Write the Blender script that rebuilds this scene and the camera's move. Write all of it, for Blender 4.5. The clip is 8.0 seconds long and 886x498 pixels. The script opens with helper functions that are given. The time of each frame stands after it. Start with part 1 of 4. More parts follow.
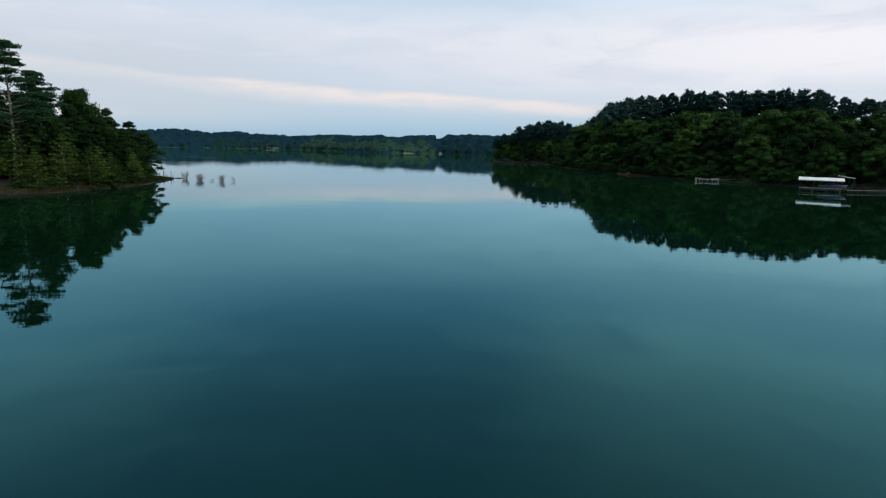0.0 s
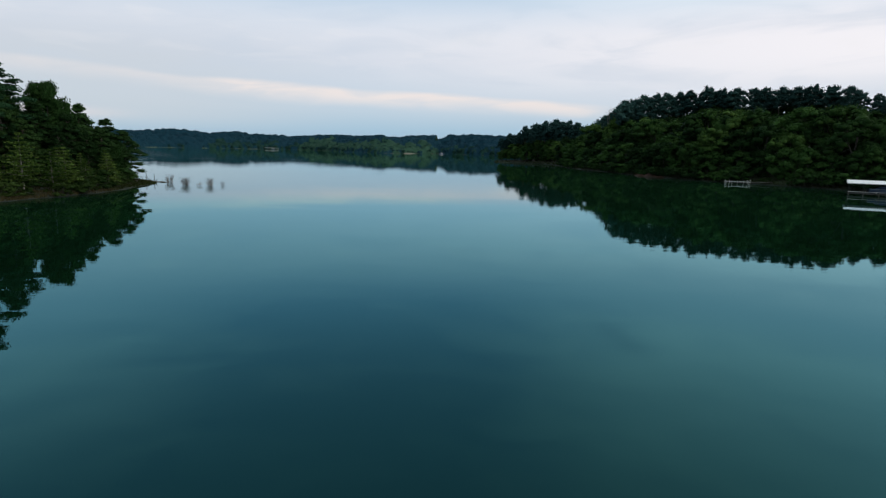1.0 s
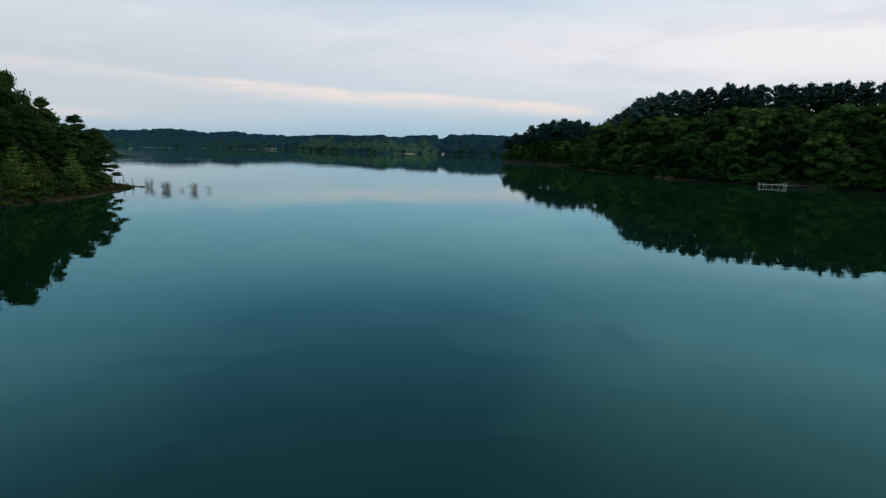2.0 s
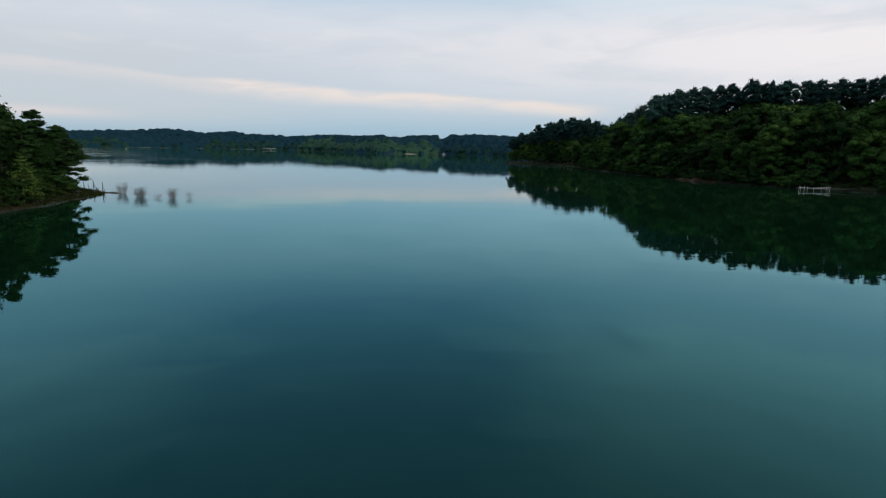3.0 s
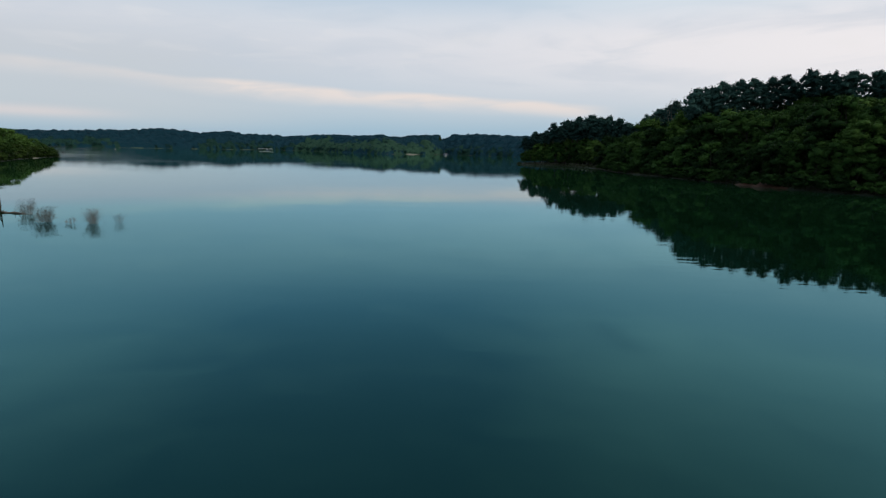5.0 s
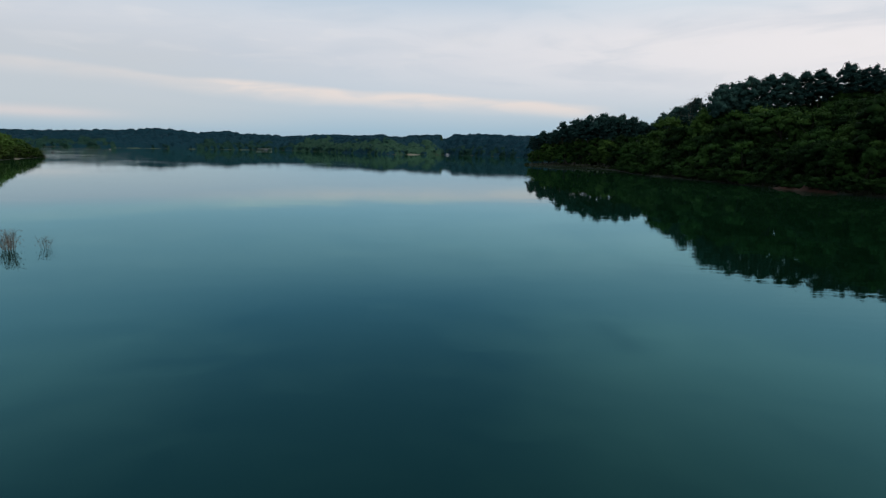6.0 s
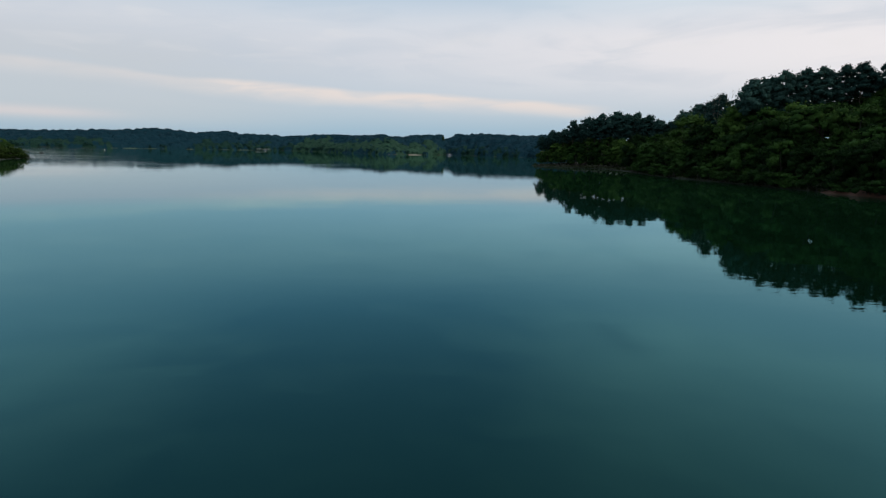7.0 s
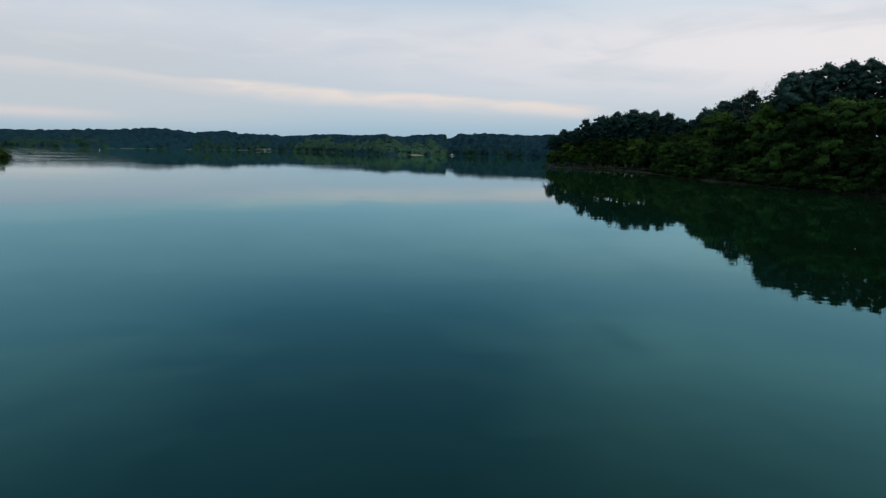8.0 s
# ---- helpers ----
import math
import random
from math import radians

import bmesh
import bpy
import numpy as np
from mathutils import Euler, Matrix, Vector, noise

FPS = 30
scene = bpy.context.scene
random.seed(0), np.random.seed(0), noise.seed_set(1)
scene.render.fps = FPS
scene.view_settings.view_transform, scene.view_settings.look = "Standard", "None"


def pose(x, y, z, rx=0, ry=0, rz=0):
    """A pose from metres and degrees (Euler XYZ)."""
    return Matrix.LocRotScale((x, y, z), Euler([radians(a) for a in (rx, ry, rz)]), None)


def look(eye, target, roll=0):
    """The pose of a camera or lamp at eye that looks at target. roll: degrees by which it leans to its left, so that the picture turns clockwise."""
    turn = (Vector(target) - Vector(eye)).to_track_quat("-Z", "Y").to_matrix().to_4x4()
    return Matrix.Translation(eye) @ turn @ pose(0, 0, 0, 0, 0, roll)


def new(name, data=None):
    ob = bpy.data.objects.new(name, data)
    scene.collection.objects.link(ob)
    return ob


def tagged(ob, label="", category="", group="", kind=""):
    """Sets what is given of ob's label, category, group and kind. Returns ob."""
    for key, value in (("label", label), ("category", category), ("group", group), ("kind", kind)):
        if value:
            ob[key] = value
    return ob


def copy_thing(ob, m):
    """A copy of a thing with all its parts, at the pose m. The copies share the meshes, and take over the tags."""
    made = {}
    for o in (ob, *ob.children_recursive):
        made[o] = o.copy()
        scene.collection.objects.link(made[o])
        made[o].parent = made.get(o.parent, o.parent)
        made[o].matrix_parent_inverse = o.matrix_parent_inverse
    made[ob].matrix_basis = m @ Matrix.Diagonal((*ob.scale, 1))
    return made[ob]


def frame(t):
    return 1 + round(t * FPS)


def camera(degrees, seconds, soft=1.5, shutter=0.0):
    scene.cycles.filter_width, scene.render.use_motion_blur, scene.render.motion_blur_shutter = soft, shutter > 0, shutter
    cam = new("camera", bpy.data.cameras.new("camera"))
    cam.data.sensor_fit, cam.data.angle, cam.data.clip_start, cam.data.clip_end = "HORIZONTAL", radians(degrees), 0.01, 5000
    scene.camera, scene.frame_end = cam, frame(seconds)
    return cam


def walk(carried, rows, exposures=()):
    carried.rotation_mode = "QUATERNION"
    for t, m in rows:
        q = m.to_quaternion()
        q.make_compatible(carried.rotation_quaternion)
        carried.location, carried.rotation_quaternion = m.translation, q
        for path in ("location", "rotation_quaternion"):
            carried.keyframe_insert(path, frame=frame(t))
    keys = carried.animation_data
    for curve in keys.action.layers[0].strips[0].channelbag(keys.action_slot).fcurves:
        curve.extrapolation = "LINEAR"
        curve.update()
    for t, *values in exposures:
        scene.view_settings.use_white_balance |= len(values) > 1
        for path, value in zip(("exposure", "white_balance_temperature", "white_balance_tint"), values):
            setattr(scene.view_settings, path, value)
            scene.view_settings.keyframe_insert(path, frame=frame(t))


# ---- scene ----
cam = camera(78.02, 8.0, 1.2)


def aim(x, y, z, yaw, pitch, roll):
    """A camera pose from its place, its yaw to the left, its pitch up and its roll, in degrees."""
    return pose(x, y, z, 90 + pitch, 0, yaw) @ pose(0, 0, 0, 0, 0, roll)


PATH = [
    (0.0, aim(0.000, 0.000, 7.500, 0.000, -10.348, 1.382)),
    (0.5, aim(-1.373, 5.988, 7.492, -0.005, -10.340, 1.372)),
    (1.0, aim(-2.733, 11.992, 7.484, -0.021, -10.333, 1.363)),
    (1.5, aim(-4.082, 18.021, 7.475, -0.046, -10.325, 1.354)),
    (2.0, aim(-5.419, 24.082, 7.467, -0.078, -10.319, 1.344)),
    (2.5, aim(-6.744, 30.183, 7.458, -0.114, -10.312, 1.335)),
    (3.0, aim(-8.056, 36.331, 7.450, -0.153, -10.306, 1.326)),
    (3.5, aim(-9.355, 42.535, 7.441, -0.192, -10.301, 1.316)),
    (4.0, aim(-10.641, 48.802, 7.432, -0.229, -10.295, 1.307)),
    (4.5, aim(-11.913, 55.139, 7.424, -0.262, -10.290, 1.297)),
    (5.0, aim(-13.172, 61.555, 7.415, -0.289, -10.286, 1.288)),
    (5.5, aim(-14.417, 68.056, 7.406, -0.307, -10.282, 1.279)),
    (6.0, aim(-15.648, 74.652, 7.397, -0.316, -10.278, 1.269)),
    (6.5, aim(-16.865, 81.348, 7.388, -0.311, -10.274, 1.260)),
    (7.0, aim(-18.067, 88.154, 7.379, -0.292, -10.271, 1.250)),
    (7.5, aim(-19.255, 95.077, 7.369, -0.256, -10.268, 1.241)),
    (8.0, aim(-20.427, 102.124, 7.360, -0.201, -10.266, 1.232)),
]
walk(cam, PATH, [(0.0, 0.12, 6450, 10), (1.5, 0.09, 6600, 10), (3.0, 0.04, 6690, 10), (8.0, -0.03, 6690, 10)])

# ---- world: an overcast evening sky ----
world = bpy.data.worlds.new("sky")
world.use_nodes = True
scene.world = world
wt = world.node_tree
wt.nodes.clear()


class Nodes:
    """Short hand for building node trees."""

    def __init__(self, tree):
        self.tree = tree

    def add(self, kind, **props):
        n = self.tree.nodes.new(kind)
        for k, v in props.items():
            setattr(n, k, v)
        return n

    def link(self, a, b):
        self.tree.links.new(a, b)

    def feed(self, socket, v):
        if isinstance(v, bpy.types.NodeSocket):
            self.link(v, socket)
        else:
            socket.default_value = v

    def math(self, op, a, b=0.0, c=0.0, clamp=False):
        n = self.add("ShaderNodeMath", operation=op, use_clamp=clamp)
        for s, v in zip(n.inputs, (a, b, c)):
            self.feed(s, v)
        return n.outputs[0]

    def ramp(self, fac, stops, smooth=False):
        n = self.add("ShaderNodeValToRGB")
        r = n.color_ramp
        r.interpolation = "EASE" if smooth else "LINEAR"
        while len(r.elements) < len(stops):
            r.elements.new(0.5)
        for e, (at, col) in zip(r.elements, stops):
            e.position = at
            e.color = (*col, 1) if len(col) == 3 else col
        self.feed(n.inputs[0], fac)
        return n.outputs[0]

    def mix(self, fac, a, b, blend="MIX"):
        n = self.add("ShaderNodeMix", data_type="RGBA", blend_type=blend)
        self.feed(n.inputs[0], fac)
        for s, v in ((n.inputs[6], a), (n.inputs[7], b)):
            self.feed(s, (*v, 1) if isinstance(v, tuple) and len(v) == 3 else v)
        return n.outputs[2]

    def noise(self, vec, scale, detail=3.0, rough=0.5, distortion=0.0):
        n = self.add("ShaderNodeTexNoise")
        if vec is not None:
            self.link(vec, n.inputs["Vector"])
        n.inputs["Scale"].default_value = scale
        n.inputs["Detail"].default_value = detail
        n.inputs["Roughness"].default_value = rough
        n.inputs["Distortion"].default_value = distortion
        return n.outputs["Fac"]

    def step(self, x, lo, hi):
        n = self.add("ShaderNodeMapRange", interpolation_type="SMOOTHSTEP", clamp=True)
        self.feed(n.inputs[0], x)
        n.inputs[1].default_value, n.inputs[2].default_value = lo, hi
        n.inputs[3].default_value, n.inputs[4].default_value = 0.0, 1.0
        return n.outputs[0]


def sky_nodes():
    g = Nodes(wt)
    coord = g.add("ShaderNodeTexCoord")
    xyz = g.add("ShaderNodeSeparateXYZ")
    g.link(coord.outputs["Generated"], xyz.inputs[0])
    el = g.math("MULTIPLY", g.math("ARCSINE", xyz.outputs[2]), 57.2958)
    az = g.math("MULTIPLY", g.math("ARCTAN2", xyz.outputs[0], xyz.outputs[1]), 57.2958)
    flat = g.add("ShaderNodeCombineXYZ")
    g.link(g.math("MULTIPLY", az, 0.055), flat.inputs[0])
    g.link(g.math("MULTIPLY", el, 0.26), flat.inputs[1])
    wide = flat.outputs[0]
    # grey-blue deck that pales with height
    deck = g.ramp(g.math("DIVIDE", el, 60.0, clamp=True), [
        (0.0, (0.29, 0.45, 0.59)), (0.03, (0.36, 0.53, 0.675)), (0.06, (0.485, 0.60, 0.71)),
        (0.14, (0.615, 0.67, 0.76)), (0.24, (0.77, 0.80, 0.87)), (0.45, (0.78, 0.83, 0.88)), (1.0, (0.62, 0.70, 0.77))])
    # brighter and a little warmer towards the east
    deck = g.mix(g.math("MULTIPLY", g.step(az, -25.0, 45.0), g.step(el, 2.0, 9.0)), deck, (0.90, 0.875, 0.91))
    # a greyer, warmer veil low in the north-west
    veil = g.math("MULTIPLY", g.math("SUBTRACT", 1.0, g.step(az, -30.0, -6.0)), g.step(el, 0.3, 2.8))
    deck = g.mix(g.math("MULTIPLY", veil, g.math("MULTIPLY_ADD", g.step(el, 7.0, 11.0), -0.45, 0.6)), deck, (0.57, 0.61, 0.665))
    # soft cloud bellies
    n1 = g.noise(wide, 1.6, 4.0, 0.5, 0.6)
    deck = g.mix(g.math("MULTIPLY", g.math("MULTIPLY", g.step(n1, 0.42, 0.72), g.step(el, 3.0, 7.0)), 0.5), deck, (0.57, 0.64, 0.74))
    n2 = g.noise(wide, 2.9, 3.0, 0.45, 0.5)
    deck = g.mix(g.math("MULTIPLY", g.math("MULTIPLY", g.step(n2, 0.5, 0.75), g.step(el, 5.0, 10.0)), 0.25), deck, (0.84, 0.83, 0.85))
    # overhead the deck thins to blue straight ahead and is thicker and paler towards the sides
    side = g.math("ADD", g.step(az, 0.0, 25.0), g.math("MULTIPLY", g.math("SUBTRACT", 1.0, g.step(az, -40.0, -16.0)), g.math("MULTIPLY_ADD", g.step(el, 22.0, 30.0), -0.45, 0.62)))
    side = g.math("ADD", side, g.math("MULTIPLY", g.math("SUBTRACT", n1, 0.5), 0.8))
    side = g.math("MULTIPLY", side, g.math("MULTIPLY", g.step(el, 11.0, 19.0), g.math("MULTIPLY_ADD", g.step(el, 25.0, 35.0), -0.3, 1.0)), clamp=True)
    ahead = g.mix(g.step(el, 10.0, 17.0), deck, (0.41, 0.585, 0.755))
    ahead = g.mix(g.step(el, 24.0, 35.0), ahead, (0.50, 0.68, 0.85))
    deck = g.mix(side, ahead, (0.99, 1.05, 1.07))
    # a small dark rag of cloud high in the east
    rag_x, rag_y = g.math("SUBTRACT", az, 18.6), g.math("SUBTRACT", el, 18.0)
    rag_y = g.math("ADD", rag_y, g.math("MULTIPLY", rag_x, -0.45))
    rag = g.math("ADD", g.math("MULTIPLY", g.math("MULTIPLY", rag_x, rag_x), 0.10), g.math("MULTIPLY", g.math("MULTIPLY", rag_y, rag_y), 1.1))
    rag = g.math("MULTIPLY", g.math("POWER", 2.718, g.math("MULTIPLY", g.math("ADD", rag, g.math("MULTIPLY", n2, 0.8)), -1.0)), 0.5)
    deck = g.mix(rag, deck, (0.50, 0.62, 0.74))
    # the pale lining under the edge of the deck
    wobble = g.math("MULTIPLY", g.math("SUBTRACT", g.noise(wide, 1.3, 2.0), 0.5), 1.6)
    edge = g.math("ADD", g.math("MULTIPLY_ADD", az, -0.034, 5.3), wobble)
    under = g.math("SUBTRACT", edge, el)
    lining = g.math("MULTIPLY", g.step(under, -0.35, 0.25), g.math("SUBTRACT", 1.0, g.step(under, 0.2, 1.9)))
    along = g.math("MULTIPLY", g.math("MULTIPLY_ADD", g.step(az, -27.0, -20.0), 0.6, g.math("MULTIPLY", g.step(az, -48.0, -34.0), 0.45)), g.math("SUBTRACT", 1.0, g.step(az, 13.0, 18.0)))
    lining = g.math("MULTIPLY", lining, along)
    lining = g.math("MULTIPLY", lining, g.math("MULTIPLY_ADD", g.step(n2, 0.35, 0.6), 0.4, 0.5))
    deck = g.mix(lining, deck, (0.83, 0.755, 0.735))
    low = g.math("SUBTRACT", el, 2.45)
    band = g.math("POWER", 2.718, g.math("MULTIPLY", g.math("MULTIPLY", low, low), -5.0))
    band = g.math("MULTIPLY", band, g.math("SUBTRACT", 0.55, g.math("MULTIPLY", g.step(az, -36.0, -27.0), 0.55)))
    deck = g.mix(band, deck, (0.78, 0.70, 0.71))
    # added dimming of the unseen south-west sky, which darkens the eastern shore's trees
    west = g.math("ADD", g.math("MULTIPLY", xyz.outputs[0], -0.82), g.math("MULTIPLY", xyz.outputs[1], -0.57))
    deck = g.mix(g.math("MULTIPLY", g.step(west, 0.1, 0.95), 0.5), deck, (0.25, 0.29, 0.34))
    # thin clear sky behind the clouds
    clear = g.add("ShaderNodeTexSky", sky_type="NISHITA", sun_disc=False, sun_elevation=radians(24), sun_rotation=radians(132))
    tint = g.mix(1.0, clear.outputs[0], (0.07, 0.07, 0.07), "MULTIPLY")
    col = g.mix(0.93, tint, deck)
    bg = g.add("ShaderNodeBackground")
    g.link(col, bg.inputs[0])
    bg.inputs[1].default_value = 1.0
    out = g.add("ShaderNodeOutputWorld")
    g.link(bg.outputs[0], out.inputs[0])


sky_nodes()

sun = new("sun", bpy.data.lights.new("sun", "SUN"))
sun.data.energy, sun.data.angle, sun.data.color = 1.0, radians(18), (1.0, 0.93, 0.86)
sun.matrix_basis = look((72, -66, 44), (0, 0, 0))


# ---- materials ----
def material(name):
    m = bpy.data.materials.new(name)
    m.use_nodes = True
    m.node_tree.nodes.clear()
    g = Nodes(m.node_tree)
    g.out = g.add("ShaderNodeOutputMaterial")
    return m, g


def principled(g, color, rough=0.7, metal=0.0, bump=None, bump_strength=0.3, bump_distance=0.02):
    b = g.add("ShaderNodeBsdfPrincipled")
    g.feed(b.inputs["Base Color"], (*color, 1) if isinstance(color, tuple) else color)
    g.feed(b.inputs["Roughness"], rough)
    b.inputs["Metallic"].default_value = metal
    if bump is not None:
        n = g.add("ShaderNodeBump")
        n.inputs["Strength"].default_value = bump_strength
        n.inputs["Distance"].default_value = bump_distance
        g.link(bump, n.inputs["Height"])
        g.link(n.outputs[0], b.inputs["Normal"])
    g.link(b.outputs[0], g.out.inputs[0])
    return b


def leaf_material(name, low, high, translucent=0.15, patches=0.35):
    """Foliage: each tree, each spray and each patch of the crown differs a little in colour."""
    m, g = material(name)
    info = g.add("ShaderNodeObjectInfo")
    geo = g.add("ShaderNodeNewGeometry")
    coord = g.add("ShaderNodeTexCoord")
    patch = g.noise(coord.outputs["Object"], patches, 2.0)
    mixv = g.math("ADD", g.math("MULTIPLY", geo.outputs["Random Per Island"], 0.16), g.math("MULTIPLY", patch, 0.32))
    mixv = g.math("ADD", mixv, g.math("MULTIPLY", g.math("POWER", info.outputs["Random"], 1.6), 0.72), clamp=True)
    mid = tuple((a + b) / 2 for a, b in zip(low, high))
    col = g.ramp(mixv, [(0.15, low), (0.55, mid), (1.0, high)])
    tufts = g.noise(coord.outputs["Object"], 1.9, 4.0, 0.65)
    b = principled(g, col, 0.65, bump=tufts, bump_strength=0.9, bump_distance=0.45)
    b.inputs["Specular IOR Level"].default_value = 0.025
    t = g.add("ShaderNodeBsdfTranslucent")
    g.link(col, t.inputs[0])
    mx = g.add("ShaderNodeMixShader")
    mx.inputs[0].default_value = translucent
    g.link(b.outputs[0], mx.inputs[1])
    g.link(t.outputs[0], mx.inputs[2])
    g.link(mx.outputs[0], g.out.inputs[0])
    return m


def bark_material(name, low, high):
    m, g = material(name)
    coord = g.add("ShaderNodeTexCoord")
    mp = g.add("ShaderNodeMapping")
    mp.inputs["Scale"].default_value = (1, 1, 0.25)
    g.link(coord.outputs["Object"], mp.inputs[0])
    n = g.noise(mp.outputs[0], 9.0, 5.0, 0.65)
    big = g.noise(coord.outputs["Object"], 0.6, 2.0)
    f = g.math("ADD", g.math("MULTIPLY", n, 0.7), g.math("MULTIPLY", big, 0.3))
    principled(g, g.ramp(f, [(0.3, low), (0.7, high)]), 0.9, bump=n, bump_strength=0.6, bump_distance=0.03)
    return m


def painted_material(name, color, dirt, rough=0.5, metal=0.0, scale=3.0):
    m, g = material(name)
    coord = g.add("ShaderNodeTexCoord")
    n = g.noise(coord.outputs["Object"], scale, 5.0, 0.6)
    fine = g.noise(coord.outputs["Object"], scale * 11, 3.0)
    f = g.math("ADD", g.math("MULTIPLY", n, 0.75), g.math("MULTIPLY", fine, 0.25))
    principled(g, g.ramp(f, [(0.35, dirt), (0.55, color)]), rough, metal, fine, 0.15, 0.01)
    return m


def water_material():
    """Calm lake water: a mirror that strengthens at grazing angles over a dark green-blue body."""
    m, g = material("lake_water")
    coord = g.add("ShaderNodeTexCoord")
    mp = g.add("ShaderNodeMapping")
    mp.inputs["Scale"].default_value = (0.38, 1.0, 1.0)
    g.link(coord.outputs["Object"], mp.inputs[0])
    small = g.noise(mp.outputs[0], 1.1, 3.0, 0.55)
    swell = g.noise(mp.outputs[0], 0.16, 2.0)
    breeze = g.step(g.noise(coord.outputs["Object"], 0.012, 3.0, 0.5, 0.5), 0.5, 0.7)
    xyz = g.add("ShaderNodeSeparateXYZ")
    g.link(coord.outputs["Object"], xyz.inputs[0])
    lane = g.add("ShaderNodeMapping")
    lane.inputs["Scale"].default_value = (0.25, 1.0, 1.0)
    g.link(coord.outputs["Object"], lane.inputs[0])
    ruffled = g.math("MULTIPLY", g.step(xyz.outputs[1], 270.0, 370.0), g.math("SUBTRACT", 1.0, g.step(g.math("MULTIPLY_ADD", xyz.outputs[1], 0.55, xyz.outputs[0]), -40.0, 80.0)))
    ruffled = g.math("MULTIPLY", ruffled, g.step(g.noise(lane.outputs[0], 0.045, 3.0, 0.55), 0.38, 0.52))
    breeze = g.math("ADD", breeze, g.math("MULTIPLY", ruffled, 3.5))
    h = g.math("ADD", g.math("MULTIPLY", small, g.math("MULTIPLY_ADD", breeze, 0.007, 0.0026)), g.math("MULTIPLY", swell, 0.013))
    bump = g.add("ShaderNodeBump")
    bump.inputs["Strength"].default_value = 1.0
    bump.inputs["Distance"].default_value = 1.0
    g.link(h, bump.inputs["Height"])
    fres = g.add("ShaderNodeFresnel")
    fres.inputs["IOR"].default_value = 1.333
    g.link(bump.outputs[0], fres.inputs["Normal"])
    # reflection tint painted by angle: reds drop first where the view steepens
    tint = g.ramp(fres.outputs[0], [(0.04, (0.20, 0.80, 0.95)), (0.10, (0.255, 0.80, 0.955)), (0.20, (0.31, 0.80, 0.95)), (0.35, (0.365, 0.80, 0.925)),
                                    (0.50, (0.43, 0.80, 0.91)), (0.545, (0.475, 0.80, 0.90)), (0.60, (0.64, 0.80, 0.87)), (0.80, (0.73, 0.80, 0.81)), (1.0, (0.80, 0.80, 0.80))])
    col = g.mix(1.0, tint, g.math("MULTIPLY", g.math("POWER", fres.outputs[0], 1.09), 1.25), "MULTIPLY")
    gloss = g.add("ShaderNodeBsdfGlossy")
    g.link(g.math("MULTIPLY_ADD", ruffled, 0.07, 0.01), gloss.inputs["Roughness"])
    g.link(col, gloss.inputs["Color"])
    g.link(bump.outputs[0], gloss.inputs["Normal"])
    body = g.add("ShaderNodeBsdfDiffuse")
    murk = g.noise(coord.outputs["Object"], 0.03, 3.0)
    g.link(g.ramp(murk, [(0.3, (0.0011, 0.0056, 0.0022)), (0.7, (0.0014, 0.0070, 0.0028))]), body.inputs[0])
    add = g.add("ShaderNodeAddShader")
    g.link(gloss.outputs[0], add.inputs[0])
    g.link(body.outputs[0], add.inputs[1])
    g.link(add.outputs[0], g.out.inputs[0])
    return m


def ground_material():
    m, g = material("bank_earth_and_grass")
    coord = g.add("ShaderNodeTexCoord")
    p = coord.outputs["Object"]
    big = g.noise(p, 0.07, 4.0, 0.6)
    fine = g.noise(p, 1.7, 6.0, 0.7)
    grass = g.ramp(fine, [(0.3, (0.014, 0.030, 0.007)), (0.7, (0.045, 0.068, 0.018))])
    litter = g.ramp(fine, [(0.3, (0.009, 0.009, 0.005)), (0.7, (0.026, 0.023, 0.013))])
    col = g.mix(g.step(big, 0.42, 0.58), grass, litter)
    xyz = g.add("ShaderNodeSeparateXYZ")
    g.link(p, xyz.inputs[0])
    # bare soil and grass along the waterline, darkened with the shade of overhanging growth
    shore = g.math("SUBTRACT", 1.0, g.step(g.math("ADD", xyz.outputs[2], g.math("MULTIPLY", g.math("SUBTRACT", big, 0.5), 0.8)), 0.2, 0.6))
    soil = g.ramp(fine, [(0.3, (0.005, 0.007, 0.003)), (0.7, (0.013, 0.017, 0.007))])
    col = g.mix(shore, col, soil)
    principled(g, col, 0.95, bump=fine, bump_strength=0.7, bump_distance=0.08)
    return m


WATER, GROUND = water_material(), ground_material()
LEAF = leaf_material("broadleaf_foliage", (0.0040, 0.0135, 0.0045), (0.036, 0.083, 0.019))
LEAF_LIGHT = leaf_material("light_broadleaf_foliage", (0.015, 0.040, 0.010), (0.068, 0.128, 0.028))
LEAF_YOUNG = leaf_material("young_pine_foliage", (0.024, 0.056, 0.010), (0.105, 0.170, 0.034))
LEAF_SHRUB = leaf_material("bank_shrub_foliage", (0.008, 0.023, 0.005), (0.042, 0.070, 0.017))
# darker leaf copy: shade on the western trees is put into its colour
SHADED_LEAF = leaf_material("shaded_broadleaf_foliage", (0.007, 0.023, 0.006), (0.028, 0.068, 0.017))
NEEDLE = leaf_material("pine_needles", (0.013, 0.038, 0.035), (0.038, 0.086, 0.074), 0.15)
PLUME_NEEDLE = leaf_material("open_pine_needles", (0.013, 0.044, 0.020), (0.060, 0.130, 0.050), 0.2)
# needle copy with the dimness of the backlit western pines mixed into it
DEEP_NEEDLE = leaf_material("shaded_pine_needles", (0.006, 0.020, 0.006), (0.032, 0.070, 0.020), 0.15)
# bluish air haze over the far shore is mixed into these two colours
FAR_GREEN = leaf_material("hazed_broadleaf_foliage", (0.007, 0.030, 0.028), (0.036, 0.084, 0.054), 0.15, 0.06)
